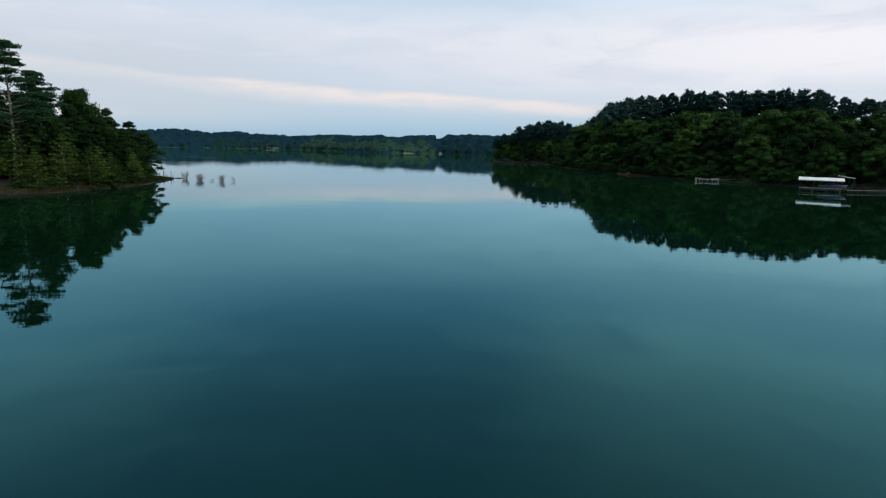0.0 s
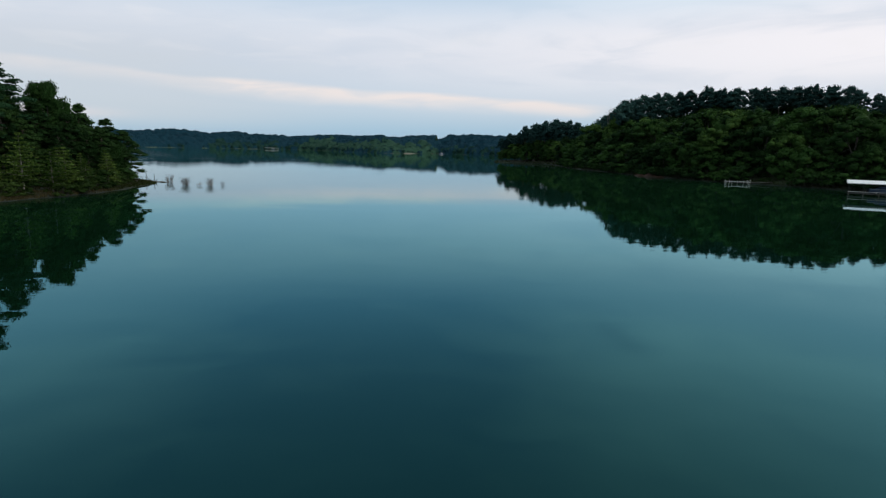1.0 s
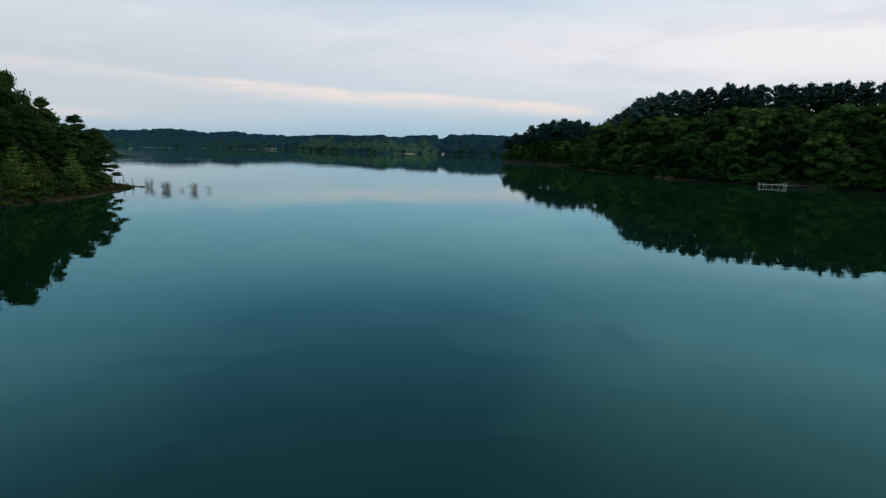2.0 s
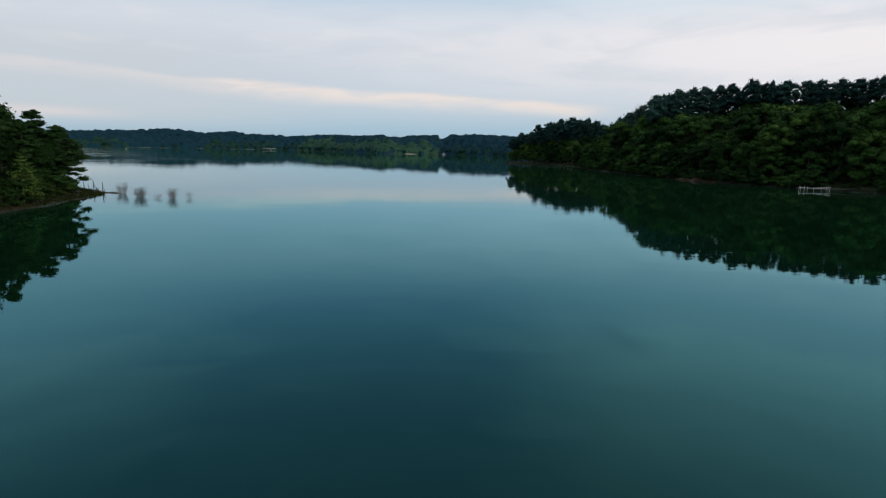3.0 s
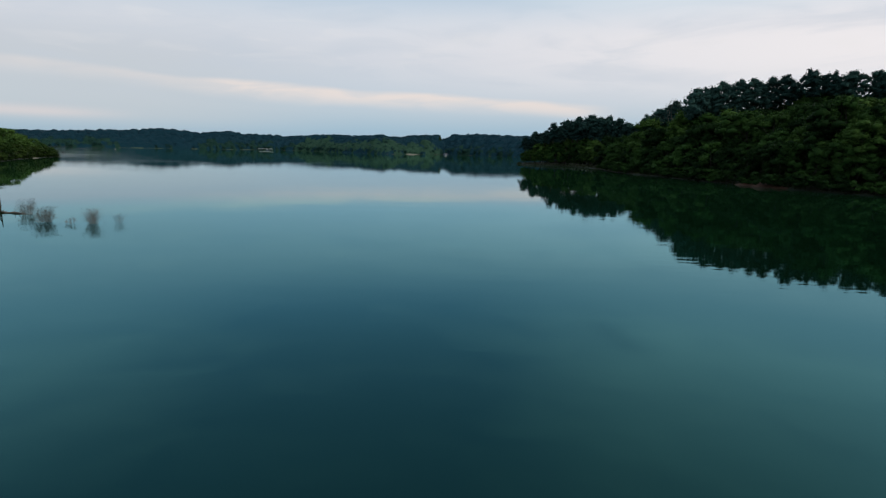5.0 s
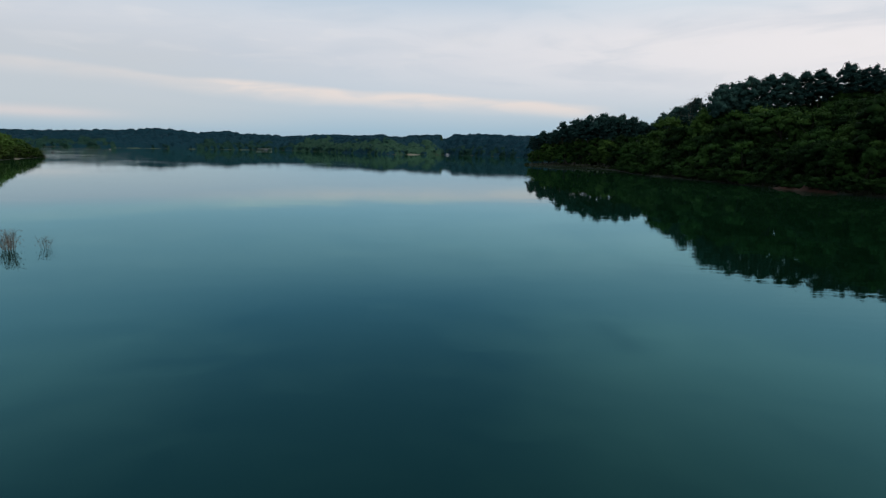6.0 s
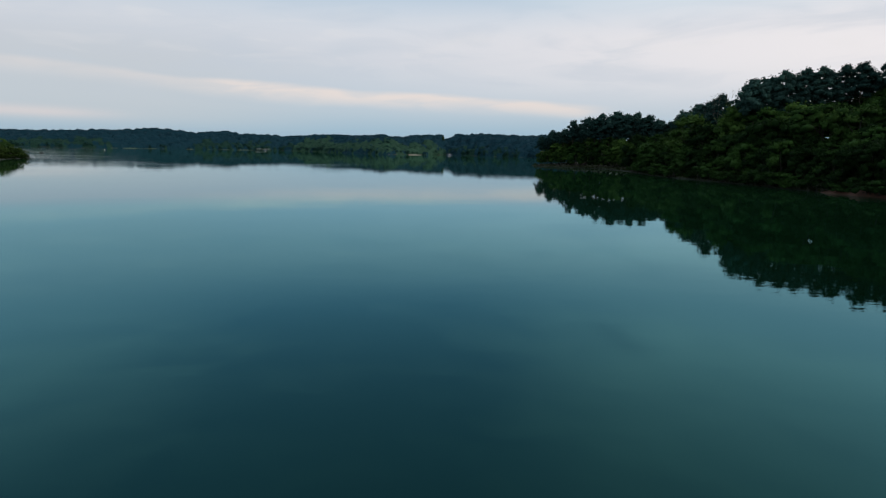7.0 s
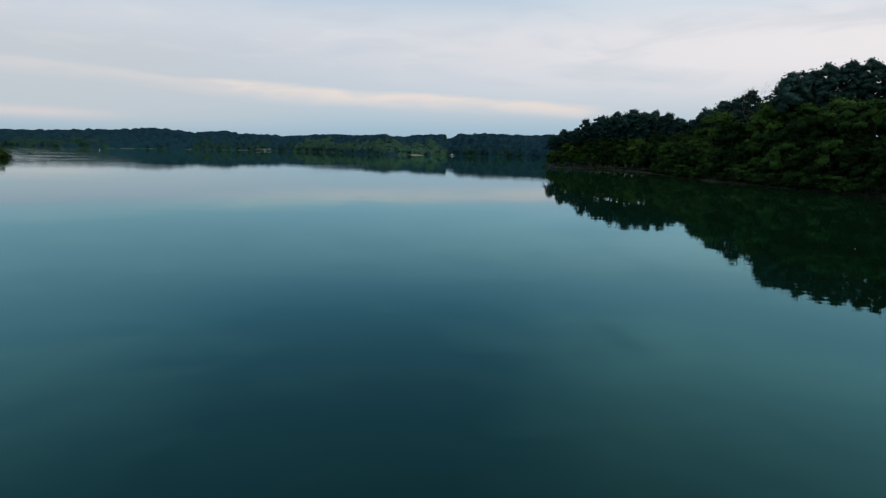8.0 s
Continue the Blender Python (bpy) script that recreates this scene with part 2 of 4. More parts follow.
FAR_DARK = leaf_material("hazed_distant_foliage", (0.006, 0.030, 0.046), (0.016, 0.052, 0.070), 0.1, 0.05)
BARK = bark_material("pine_bark", (0.022, 0.018, 0.014), (0.085, 0.07, 0.055))
PALE_BARK = bark_material("pale_grey_bark", (0.06, 0.056, 0.048), (0.19, 0.18, 0.155))
GREY_BARK = bark_material("grey_bark", (0.014, 0.014, 0.010), (0.045, 0.042, 0.032))
DEAD = bark_material("weathered_dead_wood", (0.05, 0.042, 0.035), (0.16, 0.14, 0.12))
REED = leaf_material("grey_brown_twigs", (0.09, 0.08, 0.068), (0.24, 0.21, 0.18), 0.2)
DRY_GRASS = leaf_material("dry_bank_grass", (0.022, 0.022, 0.009), (0.080, 0.066, 0.032), 0.3)
GRASS = leaf_material("bank_grass_blades", (0.008, 0.018, 0.004), (0.038, 0.044, 0.015), 0.3)
WHITE_METAL = painted_material("white_roof_metal", (0.82, 0.82, 0.80), (0.62, 0.61, 0.57), 0.4)
WHITE_PAINT = painted_material("white_painted_wood", (0.50, 0.49, 0.46), (0.26, 0.25, 0.22), 0.6)
PLANK = bark_material("grey_dock_planks", (0.05, 0.045, 0.04), (0.17, 0.155, 0.135))
# planks darkened to hold the shade under roofs; walkway and dock use them too
DARK_PLANK = bark_material("darkened_planks", (0.014, 0.017, 0.014), (0.048, 0.052, 0.044))
BLUE_TARP = painted_material("dark_blue_boat_cover", (0.035, 0.06, 0.13), (0.016, 0.028, 0.06), 0.5)
HULL = painted_material("slate_blue_boat_hull", (0.07, 0.10, 0.16), (0.04, 0.055, 0.09), 0.25)
ALU = painted_material("dull_aluminium", (0.45, 0.46, 0.48), (0.28, 0.29, 0.30), 0.4, 0.9)
DARK_RUBBER = painted_material("dark_float_plastic", (0.02, 0.022, 0.025), (0.010, 0.011, 0.013), 0.9)
CLAY = bark_material("red_clay", (0.030, 0.011, 0.006), (0.085, 0.031, 0.015))
SHORE_GRASS = bark_material("pale_shore_grass", (0.026, 0.046, 0.026), (0.056, 0.086, 0.050))
SAND = bark_material("pale_sand", (0.10, 0.085, 0.06), (0.24, 0.21, 0.155))


# ---- mesh helpers ----
def mesh_object(name, verts, faces, mat, parent=None, smooth=False):
    """One mesh object from arrays of vertices and faces (all with the same number of corners, or a list of such arrays)."""
    faces = [np.asarray(f, np.int32) for f in (faces if isinstance(faces, list) else [faces]) if len(f)]
    me = bpy.data.meshes.new(name)
    v = np.asarray(verts, np.float32)
    loops = np.concatenate([f.ravel() for f in faces])
    sizes = np.concatenate([np.full(len(f), f.shape[1], np.int32) for f in faces])
    starts = np.concatenate([[0], np.cumsum(sizes)[:-1]]).astype(np.int32)
    me.vertices.add(len(v))
    me.vertices.foreach_set("co", v.ravel())
    me.loops.add(len(loops))
    me.loops.foreach_set("vertex_index", loops)
    me.polygons.add(len(sizes))
    me.polygons.foreach_set("loop_start", starts)
    me.polygons.foreach_set("loop_total", sizes)
    if smooth:
        me.polygons.foreach_set("use_smooth", np.ones(len(sizes), bool))
    me.update(calc_edges=True)
    me.materials.append(mat)
    ob = new(name, me)
    if parent is not None:
        ob.parent = parent
    return ob


def part(name, bm, mat, parent, label=""):
    """Links a bmesh as one mesh object under a thing or a part."""
    me = bpy.data.meshes.new(name)
    bm.to_mesh(me)
    bm.free()
    me.materials.append(mat)
    ob = new(name, me)
    if parent is not None:
        ob.parent = parent
    return tagged(ob, label)


def box(bm, size, at, turn=(0, 0, 0), bevel=0.0):
    """A bevelled box in a bmesh."""
    made = bmesh.ops.create_cube(bm, size=1, matrix=Matrix.LocRotScale(at, Euler([radians(a) for a in turn]), size))
    if bevel:
        edges = list({e for v in made["verts"] for e in v.link_edges})
        bmesh.ops.bevel(bm, geom=edges, offset=bevel, segments=1, affect="EDGES")
    return bm


def tube(points, radii, sides=6):
    """Vertices and quads of a tapered tube along points, with a closed far end."""
    points = np.asarray(points, float)
    n = len(points)
    ways = np.gradient(points, axis=0)
    ways /= np.linalg.norm(ways, axis=1, keepdims=True) + 1e-9
    ref = np.where(np.abs(ways[:, 2:3]) > 0.9, [[1.0, 0, 0]], [[0, 0, 1.0]])
    u = np.cross(ways, ref)
    u /= np.linalg.norm(u, axis=1, keepdims=True)
    w = np.cross(ways, u)
    a = np.arange(sides) * 2 * np.pi / sides
    v = points[:, None] + np.asarray(radii)[:, None, None] * (np.cos(a)[None, :, None] * u[:, None] + np.sin(a)[None, :, None] * w[:, None])
    i, j = np.meshgrid(np.arange(n - 1), np.arange(sides), indexing="ij")
    k = (j + 1) % sides
    f = np.stack([i * sides + j, i * sides + k, (i + 1) * sides + k, (i + 1) * sides + j], -1).reshape(-1, 4)
    return v.reshape(-1, 3), f


def merged(pieces):
    """Joins (vertices, faces) pieces into one."""
    vs, fs, base = [], [], 0
    for v, f in pieces:
        vs.append(v)
        fs.append(f + base)
        base += len(v)
    return np.concatenate(vs), np.concatenate(fs)


def sprays(rng, centers, normals, size, aspect=0.6):
    """Small leaf sprays: lozenges at the centres, roughly square to the normals."""
    n = len(centers)
    normals = normals / (np.linalg.norm(normals, axis=1, keepdims=True) + 1e-9)
    u = np.cross(normals, rng.normal(size=(n, 3)))
    u /= np.linalg.norm(u, axis=1, keepdims=True) + 1e-9
    w = np.cross(normals, u)
    s = (size * rng.uniform(0.6, 1.35, n))[:, None]
    bend = normals * s * 0.16
    v = np.stack([centers - u * s * 0.5, centers - w * s * 0.5 * aspect + bend, centers + u * s * 0.5, centers + w * s * 0.5 * aspect + bend], 1)
    f = np.arange(4 * n).reshape(n, 4)
    return v.reshape(-1, 3), f


def leaflets(rng, centers, normals, size):
    """Small pointed leaf clusters: single bent-out triangles at the centres, roughly square to the normals."""
    n = len(centers)
    normals = normals / (np.linalg.norm(normals, axis=1, keepdims=True) + 1e-9)
    u = np.cross(normals, rng.normal(size=(n, 3)))
    u /= np.linalg.norm(u, axis=1, keepdims=True) + 1e-9
    w = np.cross(normals, u)
    s = (size * rng.uniform(0.6, 1.35, n))[:, None]
    v = np.stack([centers - u * s * 0.45 - w * s * 0.4, centers + u * s * 0.45 - w * s * 0.4, centers + w * s * 0.6 + normals * s * 0.25], 1)
    return v.reshape(-1, 3), np.arange(3 * n).reshape(n, 3)


_g = (1 + 5 ** 0.5) / 2
ICO = np.array([(-1, _g, 0), (1, _g, 0), (-1, -_g, 0), (1, -_g, 0), (0, -1, _g), (0, 1, _g), (0, -1, -_g), (0, 1, -_g), (_g, 0, -1), (_g, 0, 1), (-_g, 0, -1), (-_g, 0, 1)]) / (1 + _g * _g) ** 0.5
ICO_FACES = np.array([(0, 11, 5), (0, 5, 1), (0, 1, 7), (0, 7, 10), (0, 10, 11), (1, 5, 9), (5, 11, 4), (11, 10, 2), (10, 7, 6), (7, 1, 8), (3, 9, 4), (3, 4, 2), (3, 2, 6), (3, 6, 8), (3, 8, 9), (4, 9, 5), (2, 4, 11), (6, 2, 10), (8, 6, 7), (9, 8, 1)])


def unit(rng, n):
    d = rng.normal(size=(n, 3))
    return d / np.linalg.norm(d, axis=1, keepdims=True)


def lobe(rng, center, radii, count, size, tufts=5, loose=0.8, dense=0.8):
    """A lobe of foliage: uneven tufts over an ellipsoid, each a dense lump behind a loose shell of leaf clusters."""
    radii = np.asarray(radii, float)
    leaves, cores = [], []
    out = unit(rng, tufts)
    out[:, 2] = np.where(out[:, 2] < -0.3, -out[:, 2], out[:, 2])
    for d in out:
        c = center + d * radii * rng.uniform(0.35, 0.78)
        r = radii * rng.uniform(0.36, 0.66)
        cores.append((c + ICO * r * dense * rng.uniform(0.62, 1.25, (12, 1)), ICO_FACES))
        n = max(4, count // tufts)
        e = unit(rng, n)
        e[:, 2] = np.where(e[:, 2] < -0.5, -e[:, 2], e[:, 2])
        at = c + e * r * (rng.uniform(0.75, 1.1, n) + 0.5 * rng.random(n) ** 3)[:, None]
        leaves.append(leaflets(rng, at, e + rng.normal(size=(n, 3)) * loose, size))
    return merged(leaves), merged(cores)


def crown_mesh(name, lobes, mat, parent=None):
    """One crown from its lobes: the leaf clusters and the dense lumps behind them."""
    v, f = merged([leaves for leaves, _ in lobes])
    cv, cf = merged([cores for _, cores in lobes])
    ob = mesh_object(name, np.concatenate([v, cv]), np.concatenate([f, cf + len(v)]), mat, parent)
    ob.data.polygons.foreach_set("use_smooth", np.arange(len(f) + len(cf)) >= len(f))
    return ob


# ---- kinds of trees ----
def broadleaf(seed, height=12.0, spread=4.4, count=1550, leaf=None, spray=0.4, low=0.16, n=15, tufts=5, dense=0.8):
    """A broad-leaved tree with a forked trunk and a crown of uneven lobes that reaches near the ground."""
    rng = np.random.default_rng(seed)
    root = tagged(new("understory_tree" if low < 0.1 else "broadleaf_tree"), "dark green broad-leaved tree with a dense uneven crown", "tree")
    lean = rng.normal(size=2) * 0.35
    zs = np.linspace(-0.4, height * 0.78, 7)
    line = np.stack([lean[0] * (zs / height) ** 2 * 2 + rng.normal(size=7) * 0.07, lean[1] * (zs / height) ** 2 * 2 + rng.normal(size=7) * 0.07, zs], 1)
    pieces = [tube(line, np.linspace(height * 0.02, height * 0.005, 7), 7)]
    lobes = []
    for k in range(n):
        f = (k + 0.5) / n
        z = height * (low + (0.93 - low) * f ** 0.85)
        prof = np.sin(np.pi * np.clip((z / height - low * 0.4) / (1.06 - low * 0.4), 0, 1)) ** 0.6
        ang = k * 2.4 + rng.uniform(-0.5, 0.5)
        off = spread * prof * rng.uniform(0.45, 0.85) * (1 - 0.5 * max(0, f - 0.8) * 5)
        c = np.array([lean[0] * (z / height) ** 2 * 2 + np.cos(ang) * off, lean[1] * (z / height) ** 2 * 2 + np.sin(ang) * off, z])
        r = spread * rng.uniform(0.30, 0.47)
        lobes.append((c, np.array([r, r, r * rng.uniform(0.75, 1.0)])))
    lobes.append((np.array([lean[0] * 2, lean[1] * 2, height * 0.9]), np.array([spread * 0.4, spread * 0.4, height * 0.1])))
    for c, r in lobes[3::3]:
        z0 = c[2] * rng.uniform(0.4, 0.65)
        start = np.array([np.interp(z0, line[:, 2], line[:, 0]), np.interp(z0, line[:, 2], line[:, 1]), z0])
        mid = (start + c) / 2 + np.array([0, 0, 0.25])
        pieces.append(tube([start, mid, c], [height * 0.008, height * 0.005, 0.015], 5))
    v, f = merged(pieces)
    mesh_object("trunk", v, f, GREY_BARK, root, True)
    area = np.array([r[0] * r[1] for _, r in lobes])
    crown = [lobe(rng, c, r, int(count * a / area.sum()) + 8, spray, tufts, dense=dense) for (c, r), a in zip(lobes, area)]
    crown_mesh("crown", crown, leaf or LEAF, root)
    return root, height


def tall_pine(seed, height=20.0, spread=3.0, start=0.5, count=1890, clumps=42, flat=0.75, dome=False, needle=None, spray=0.34, bark=None):
    """A tall pine: a bare stem, and flattened clumps of needles on upswept limbs near the top."""
    rng = np.random.default_rng(seed)
    root = tagged(new("pine_tree"), "tall dark pine with a bare stem and clumped crown", "tree")
    zs = np.linspace(-0.5, height * 0.97, 8)
    bow = rng.normal(size=2) * 0.3
    line = np.stack([bow[0] * np.sin(zs / height * 3), bow[1] * np.sin(zs / height * 3), zs], 1)
    pieces = [tube(line, np.linspace(height * (0.0085 if flat < 0.5 else 0.0125), 0.05, 8), 7)]
    crown = []
    for k in range(clumps):
        f = (k + 0.5) / clumps
        z = height * (start + ((0.93 if dome else 0.98) - start) * f)
        ang = k * 2.4 + rng.uniform(-0.6, 0.6)
        prof = (1 - f ** 2.2) * (0.85 + 0.6 * min(f * 2.2, 1)) / 1.45
        if dome:
            prof = math.sqrt(1 - ((f - 0.4) / 0.63) ** 2) if f > 0.4 else 0.7 + 0.75 * f
        out = spread * max(prof, 0.08) * rng.uniform(0.55, 1.0)
        x0 = np.array([np.interp(z, zs, line[:, 0]), np.interp(z, zs, line[:, 1]), z - 0.5 * out * 0.5])
        c = np.array([x0[0] + np.cos(ang) * out, x0[1] + np.sin(ang) * out, z + (rng.uniform(-0.8, 0.35) if dome else rng.uniform(-0.2, 0.4))])
        pieces.append(tube([x0, (x0 + c) / 2 + [0, 0, -0.1], c], [0.07, 0.05, 0.02], 5))
        if dome and f < 0.25 and rng.random() < 0.4:
            continue
        r = (rng.uniform(0.9, 1.35) if dome else rng.uniform(0.62, 1.12) * (0.8 if f > 0.85 else 1.0)) * spread / 3.0
        crown.append(lobe(rng, c, [r, r, r * flat], count // clumps, spray, 3 if dome else 4, dense=0.8 if dome else 0.5 if flat < 0.5 else 0.85))
    if dome:
        for f in np.linspace(0.12, 0.82, 6):
            z = height * (start + (1 - start) * f)
            wide = spread * (0.42 + 0.34 * math.sin(math.pi * min(f + 0.12, 1)))
            c = np.array([np.interp(z, zs, line[:, 0]) + rng.normal() * 0.3, np.interp(z, zs, line[:, 1]) + rng.normal() * 0.3, z])
            crown.append(lobe(rng, c, [wide, wide, height * 0.075], 110, spray, 7, dense=0.72))
    for k in range(5):
        z = height * rng.uniform(start * 0.6, start)
        ang = rng.uniform(0, 6.28)
        a = np.array([np.interp(z, zs, line[:, 0]), np.interp(z, zs, line[:, 1]), z])
        pieces.append(tube([a, a + np.array([np.cos(ang), np.sin(ang), 0.15]) * rng.uniform(0.6, 1.6)], [0.04, 0.012], 4))
    v, f = merged(pieces)
    mesh_object("trunk", v, f, bark or BARK, root, True)
    crown_mesh("crown", crown, needle or NEEDLE, root)
    return root, height


def young_pine(seed, height=7.0, count=1500):
    """A young pine: a thin pale stem and whorls of drooping light green boughs."""
    rng = np.random.default_rng(seed)
    root = tagged(new("young_pine"), "young light green pine with whorled boughs and a thin stem", "tree")
    pieces = [tube([[0, 0, -0.3], [0.05, 0.03, height * 0.5], [0, 0, height]], [0.10, 0.06, 0.01], 6)]
    crown = []
    whorls = 11
    for k in range(whorls):
        f = k / (whorls - 1)
        z = height * (0.2 + 0.78 * f)
        reach = height * 0.27 * (1 - f) ** 0.75 * rng.uniform(0.75, 1.1) + 0.12
        n = 6 if f < 0.8 else 4
        for b in range(n):
            if rng.random() < 0.14:
                continue
            ang = b * 6.283 / n + k * 0.7 + rng.uniform(-0.3, 0.3)
            r = reach * rng.uniform(0.7, 1.1)
            tip = np.array([np.cos(ang) * r, np.sin(ang) * r, z + r * rng.uniform(0.0, 0.28)])
            pieces.append(tube([[0, 0, z], tip], [0.025, 0.008], 4))
            m = max(6, int(count / (whorls * n) * (0.5 + reach / (height * 0.27))))
            s = rng.uniform(0.2, 1.05, m)[:, None]
            c = np.array([0, 0, z]) * (1 - s) + tip * s + rng.normal(size=(m, 3)) * np.array([0.16, 0.16, 0.09]) * (0.5 + r * 0.45)
            crown.append(sprays(rng, c, rng.normal(size=(m, 3)) * 0.5 + [0, 0, 0.9], 0.36, 0.45))
    v, f = merged(pieces)
    mesh_object("trunk", v, f, PALE_BARK, root, True)
    v, f = merged(crown)
    mesh_object("crown", v, f, LEAF_YOUNG, root)
    return root, height


def shrub(seed, height=3.0, count=430, leaf=None):
    """A shrub of several stems with foliage down to the ground."""
    rng = np.random.default_rng(seed)
    root = tagged(new("shrub"), "low green shrub overhanging the waterline", "shrub")
    pieces, crown = [], []
    for k in range(9):
        ang, out = k * 2.4, rng.uniform(0.2, 0.55) * height
        c = np.array([np.cos(ang) * out, np.sin(ang) * out, height * rng.uniform(0.10, 0.78)])
        pieces.append(tube([[0.1 * np.cos(ang), 0.1 * np.sin(ang), -0.3], c * [0.6, 0.6, 0.6], c], [0.05, 0.035, 0.012], 4))
        r = height * rng.uniform(0.22, 0.34)
        crown.append(lobe(rng, c, [r, r, r * 0.8], count // 9, 0.3, 4))
    v, f = merged(pieces)
    mesh_object("woody_base", v, f, GREY_BARK, root, True)
    crown_mesh("foliage", crown, leaf or LEAF, root)
    return root, height


def bare_tree(seed, height=15.0):
    """A leafless tree with fine forked branches."""
    rng = np.random.default_rng(seed)
    root = tagged(new("bare_tree"), "leafless grey tree with fine forked twigs", "tree")
    pieces = []

    def grow(a, way, length, radius, depth):
        b = a + way * length
        pieces.append(tube([a, (a + b) / 2 + rng.normal(size=3) * length * 0.05, b], [radius, radius * 0.8, radius * 0.6], 5 if depth < 2 else 3))
        if depth == 6:
            return
        for _ in range(2 if depth < 4 else 3):
            w = way + rng.normal(size=3) * 0.42 + np.array([0, 0, 0.12])
            grow(b, w / np.linalg.norm(w), length * rng.uniform(0.62, 0.85), radius * 0.62, depth + 1)

    grow(np.array([0, 0, -0.5]), np.array([0, 0, 1.0]), height * 0.36, height * 0.012, 0)
    v, f = merged(pieces)
    mesh_object("trunk", v, f, DEAD, root, True)
    return root, v[:, 2].max()


KINDS = {
    "broad": [broadleaf(11 + k, 12.0, 4.2 + 0.25 * k) for k in range(6)],
    "bushy": [broadleaf(91 + k, 10.0, 4.6 + 0.2 * k, 1400, low=0.05, n=12) for k in range(5)],
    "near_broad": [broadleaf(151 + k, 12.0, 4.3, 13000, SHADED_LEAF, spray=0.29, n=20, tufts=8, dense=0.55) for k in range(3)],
    "light_broad": [broadleaf(131 + k, 12.0, 4.7, leaf=LEAF_LIGHT) for k in range(3)],
    "pine": [tall_pine(31 + k, 20.0, 2.7 + 0.16 * k, 0.46 + 0.025 * k, 2300, 28, 1.15, True) for k in range(6)],
    "plumed_pine": [tall_pine(45 + k, 22.0, 4.6, 0.42 - 0.12 * k, 9000, 36, 0.46, needle=PLUME_NEEDLE, spray=0.27, bark=PALE_BARK) for k in range(2)],
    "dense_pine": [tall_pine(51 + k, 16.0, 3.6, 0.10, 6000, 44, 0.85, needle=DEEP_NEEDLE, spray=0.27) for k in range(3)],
    "young": [young_pine(61 + k) for k in range(4)],
    "shrub": [shrub(71 + k) for k in range(4)],
    "light_shrub": [shrub(75 + k, leaf=LEAF_SHRUB) for k in range(3)],
    "bare": [bare_tree(81)],
}
placed = {}
tree_rng = np.random.default_rng(5)


def plant(kind, x, y, top, group, z=None, wide=1.0, which=None, label=""):
    """Stands a tree of a kind on the ground at (x, y) so that it reaches up to the height top."""
    pool = KINDS[kind]
    root, height = pool[int(tree_rng.integers(len(pool))) if which is None else which]
    z = float(ground_z(np.array([x]), np.array([y]))[0]) - 0.05 if z is None else z
    s = max(top - z, height * 0.3) / height
    w = s ** 0.8 * wide * tree_rng.uniform(0.92, 1.08)
    m = pose(x, y, z, 0, 0, tree_rng.uniform(0, 360)) @ Matrix.Diagonal((w, w, s, 1))
    if root.name in placed:
        ob = copy_thing(root, m @ Matrix.Diagonal((1 / root.scale[0], 1 / root.scale[1], 1 / root.scale[2], 1)))
    else:
        placed[root.name] = ob = root
        ob.matrix_basis = m
    return tagged(ob, label, group=group)


# ---- the lake and its shores ----
EAST = [(170, -60), (140, 40), (122, 95), (106, 122), (100, 134), (92, 150), (84, 164), (73, 180), (67, 196), (65, 212), (62, 240), (58, 268), (57.5, 284), (60, 306), (61.5, 322), (59.5, 347), (51.5, 364), (40, 373), (31, 384), (31, 392), (42, 402), (70, 425)]
FAR = [(110, 520), (135, 640), (125, 740), (95, 790), (40, 835), (-10, 885), (-45, 850), (-85, 788), (-150, 855), (-215, 975), (-250, 1030), (-295, 1050), (-335, 1030), (-370, 965), (-430, 905), (-480, 835), (-540, 800), (-620, 790), (-700, 840)]
WEST = [(-640, 620), (-470, 500), (-330, 400), (-250, 352), (-216, 344), (-203, 337), (-198, 328), (-190, 305), (-180, 280), (-166, 252), (-154, 228), (-142, 180), (-120, 142), (-86, 127), (-66, 123.5), (-59, 118.5), (-56.5, 114), (-55.3, 106), (-53.6, 97), (-54.2, 88), (-55.4, 82), (-56.5, 76), (-60, 71.5), (-76, 66), (-110, 40), (-150, -60), (-60, -150), (90, -140)]
LAKE = np.array(EAST + FAR + WEST, float)


def shore_distance(x, y):
    """Metres inland from the waterline; negative over the lake."""
    px, py = np.ravel(x), np.ravel(y)
    best = np.full(len(px), 1e9)
    inside = np.zeros(len(px), bool)
    for (ax, ay), (bx, by) in zip(LAKE, np.roll(LAKE, -1, 0)):
        dx, dy = bx - ax, by - ay
        t = np.clip(((px - ax) * dx + (py - ay) * dy) / (dx * dx + dy * dy), 0, 1)
        best = np.minimum(best, np.hypot(px - ax - t * dx, py - ay - t * dy))
        if dy != 0:
            inside ^= ((ay > py) != (by > py)) & (px < dx * (py - ay) / dy + ax)
    return np.where(inside, -best, best).reshape(np.shape(x))


def smooth(x, lo, hi):
    t = np.clip((x - lo) / (hi - lo), 0, 1)
    return t * t * (3 - 2 * t)


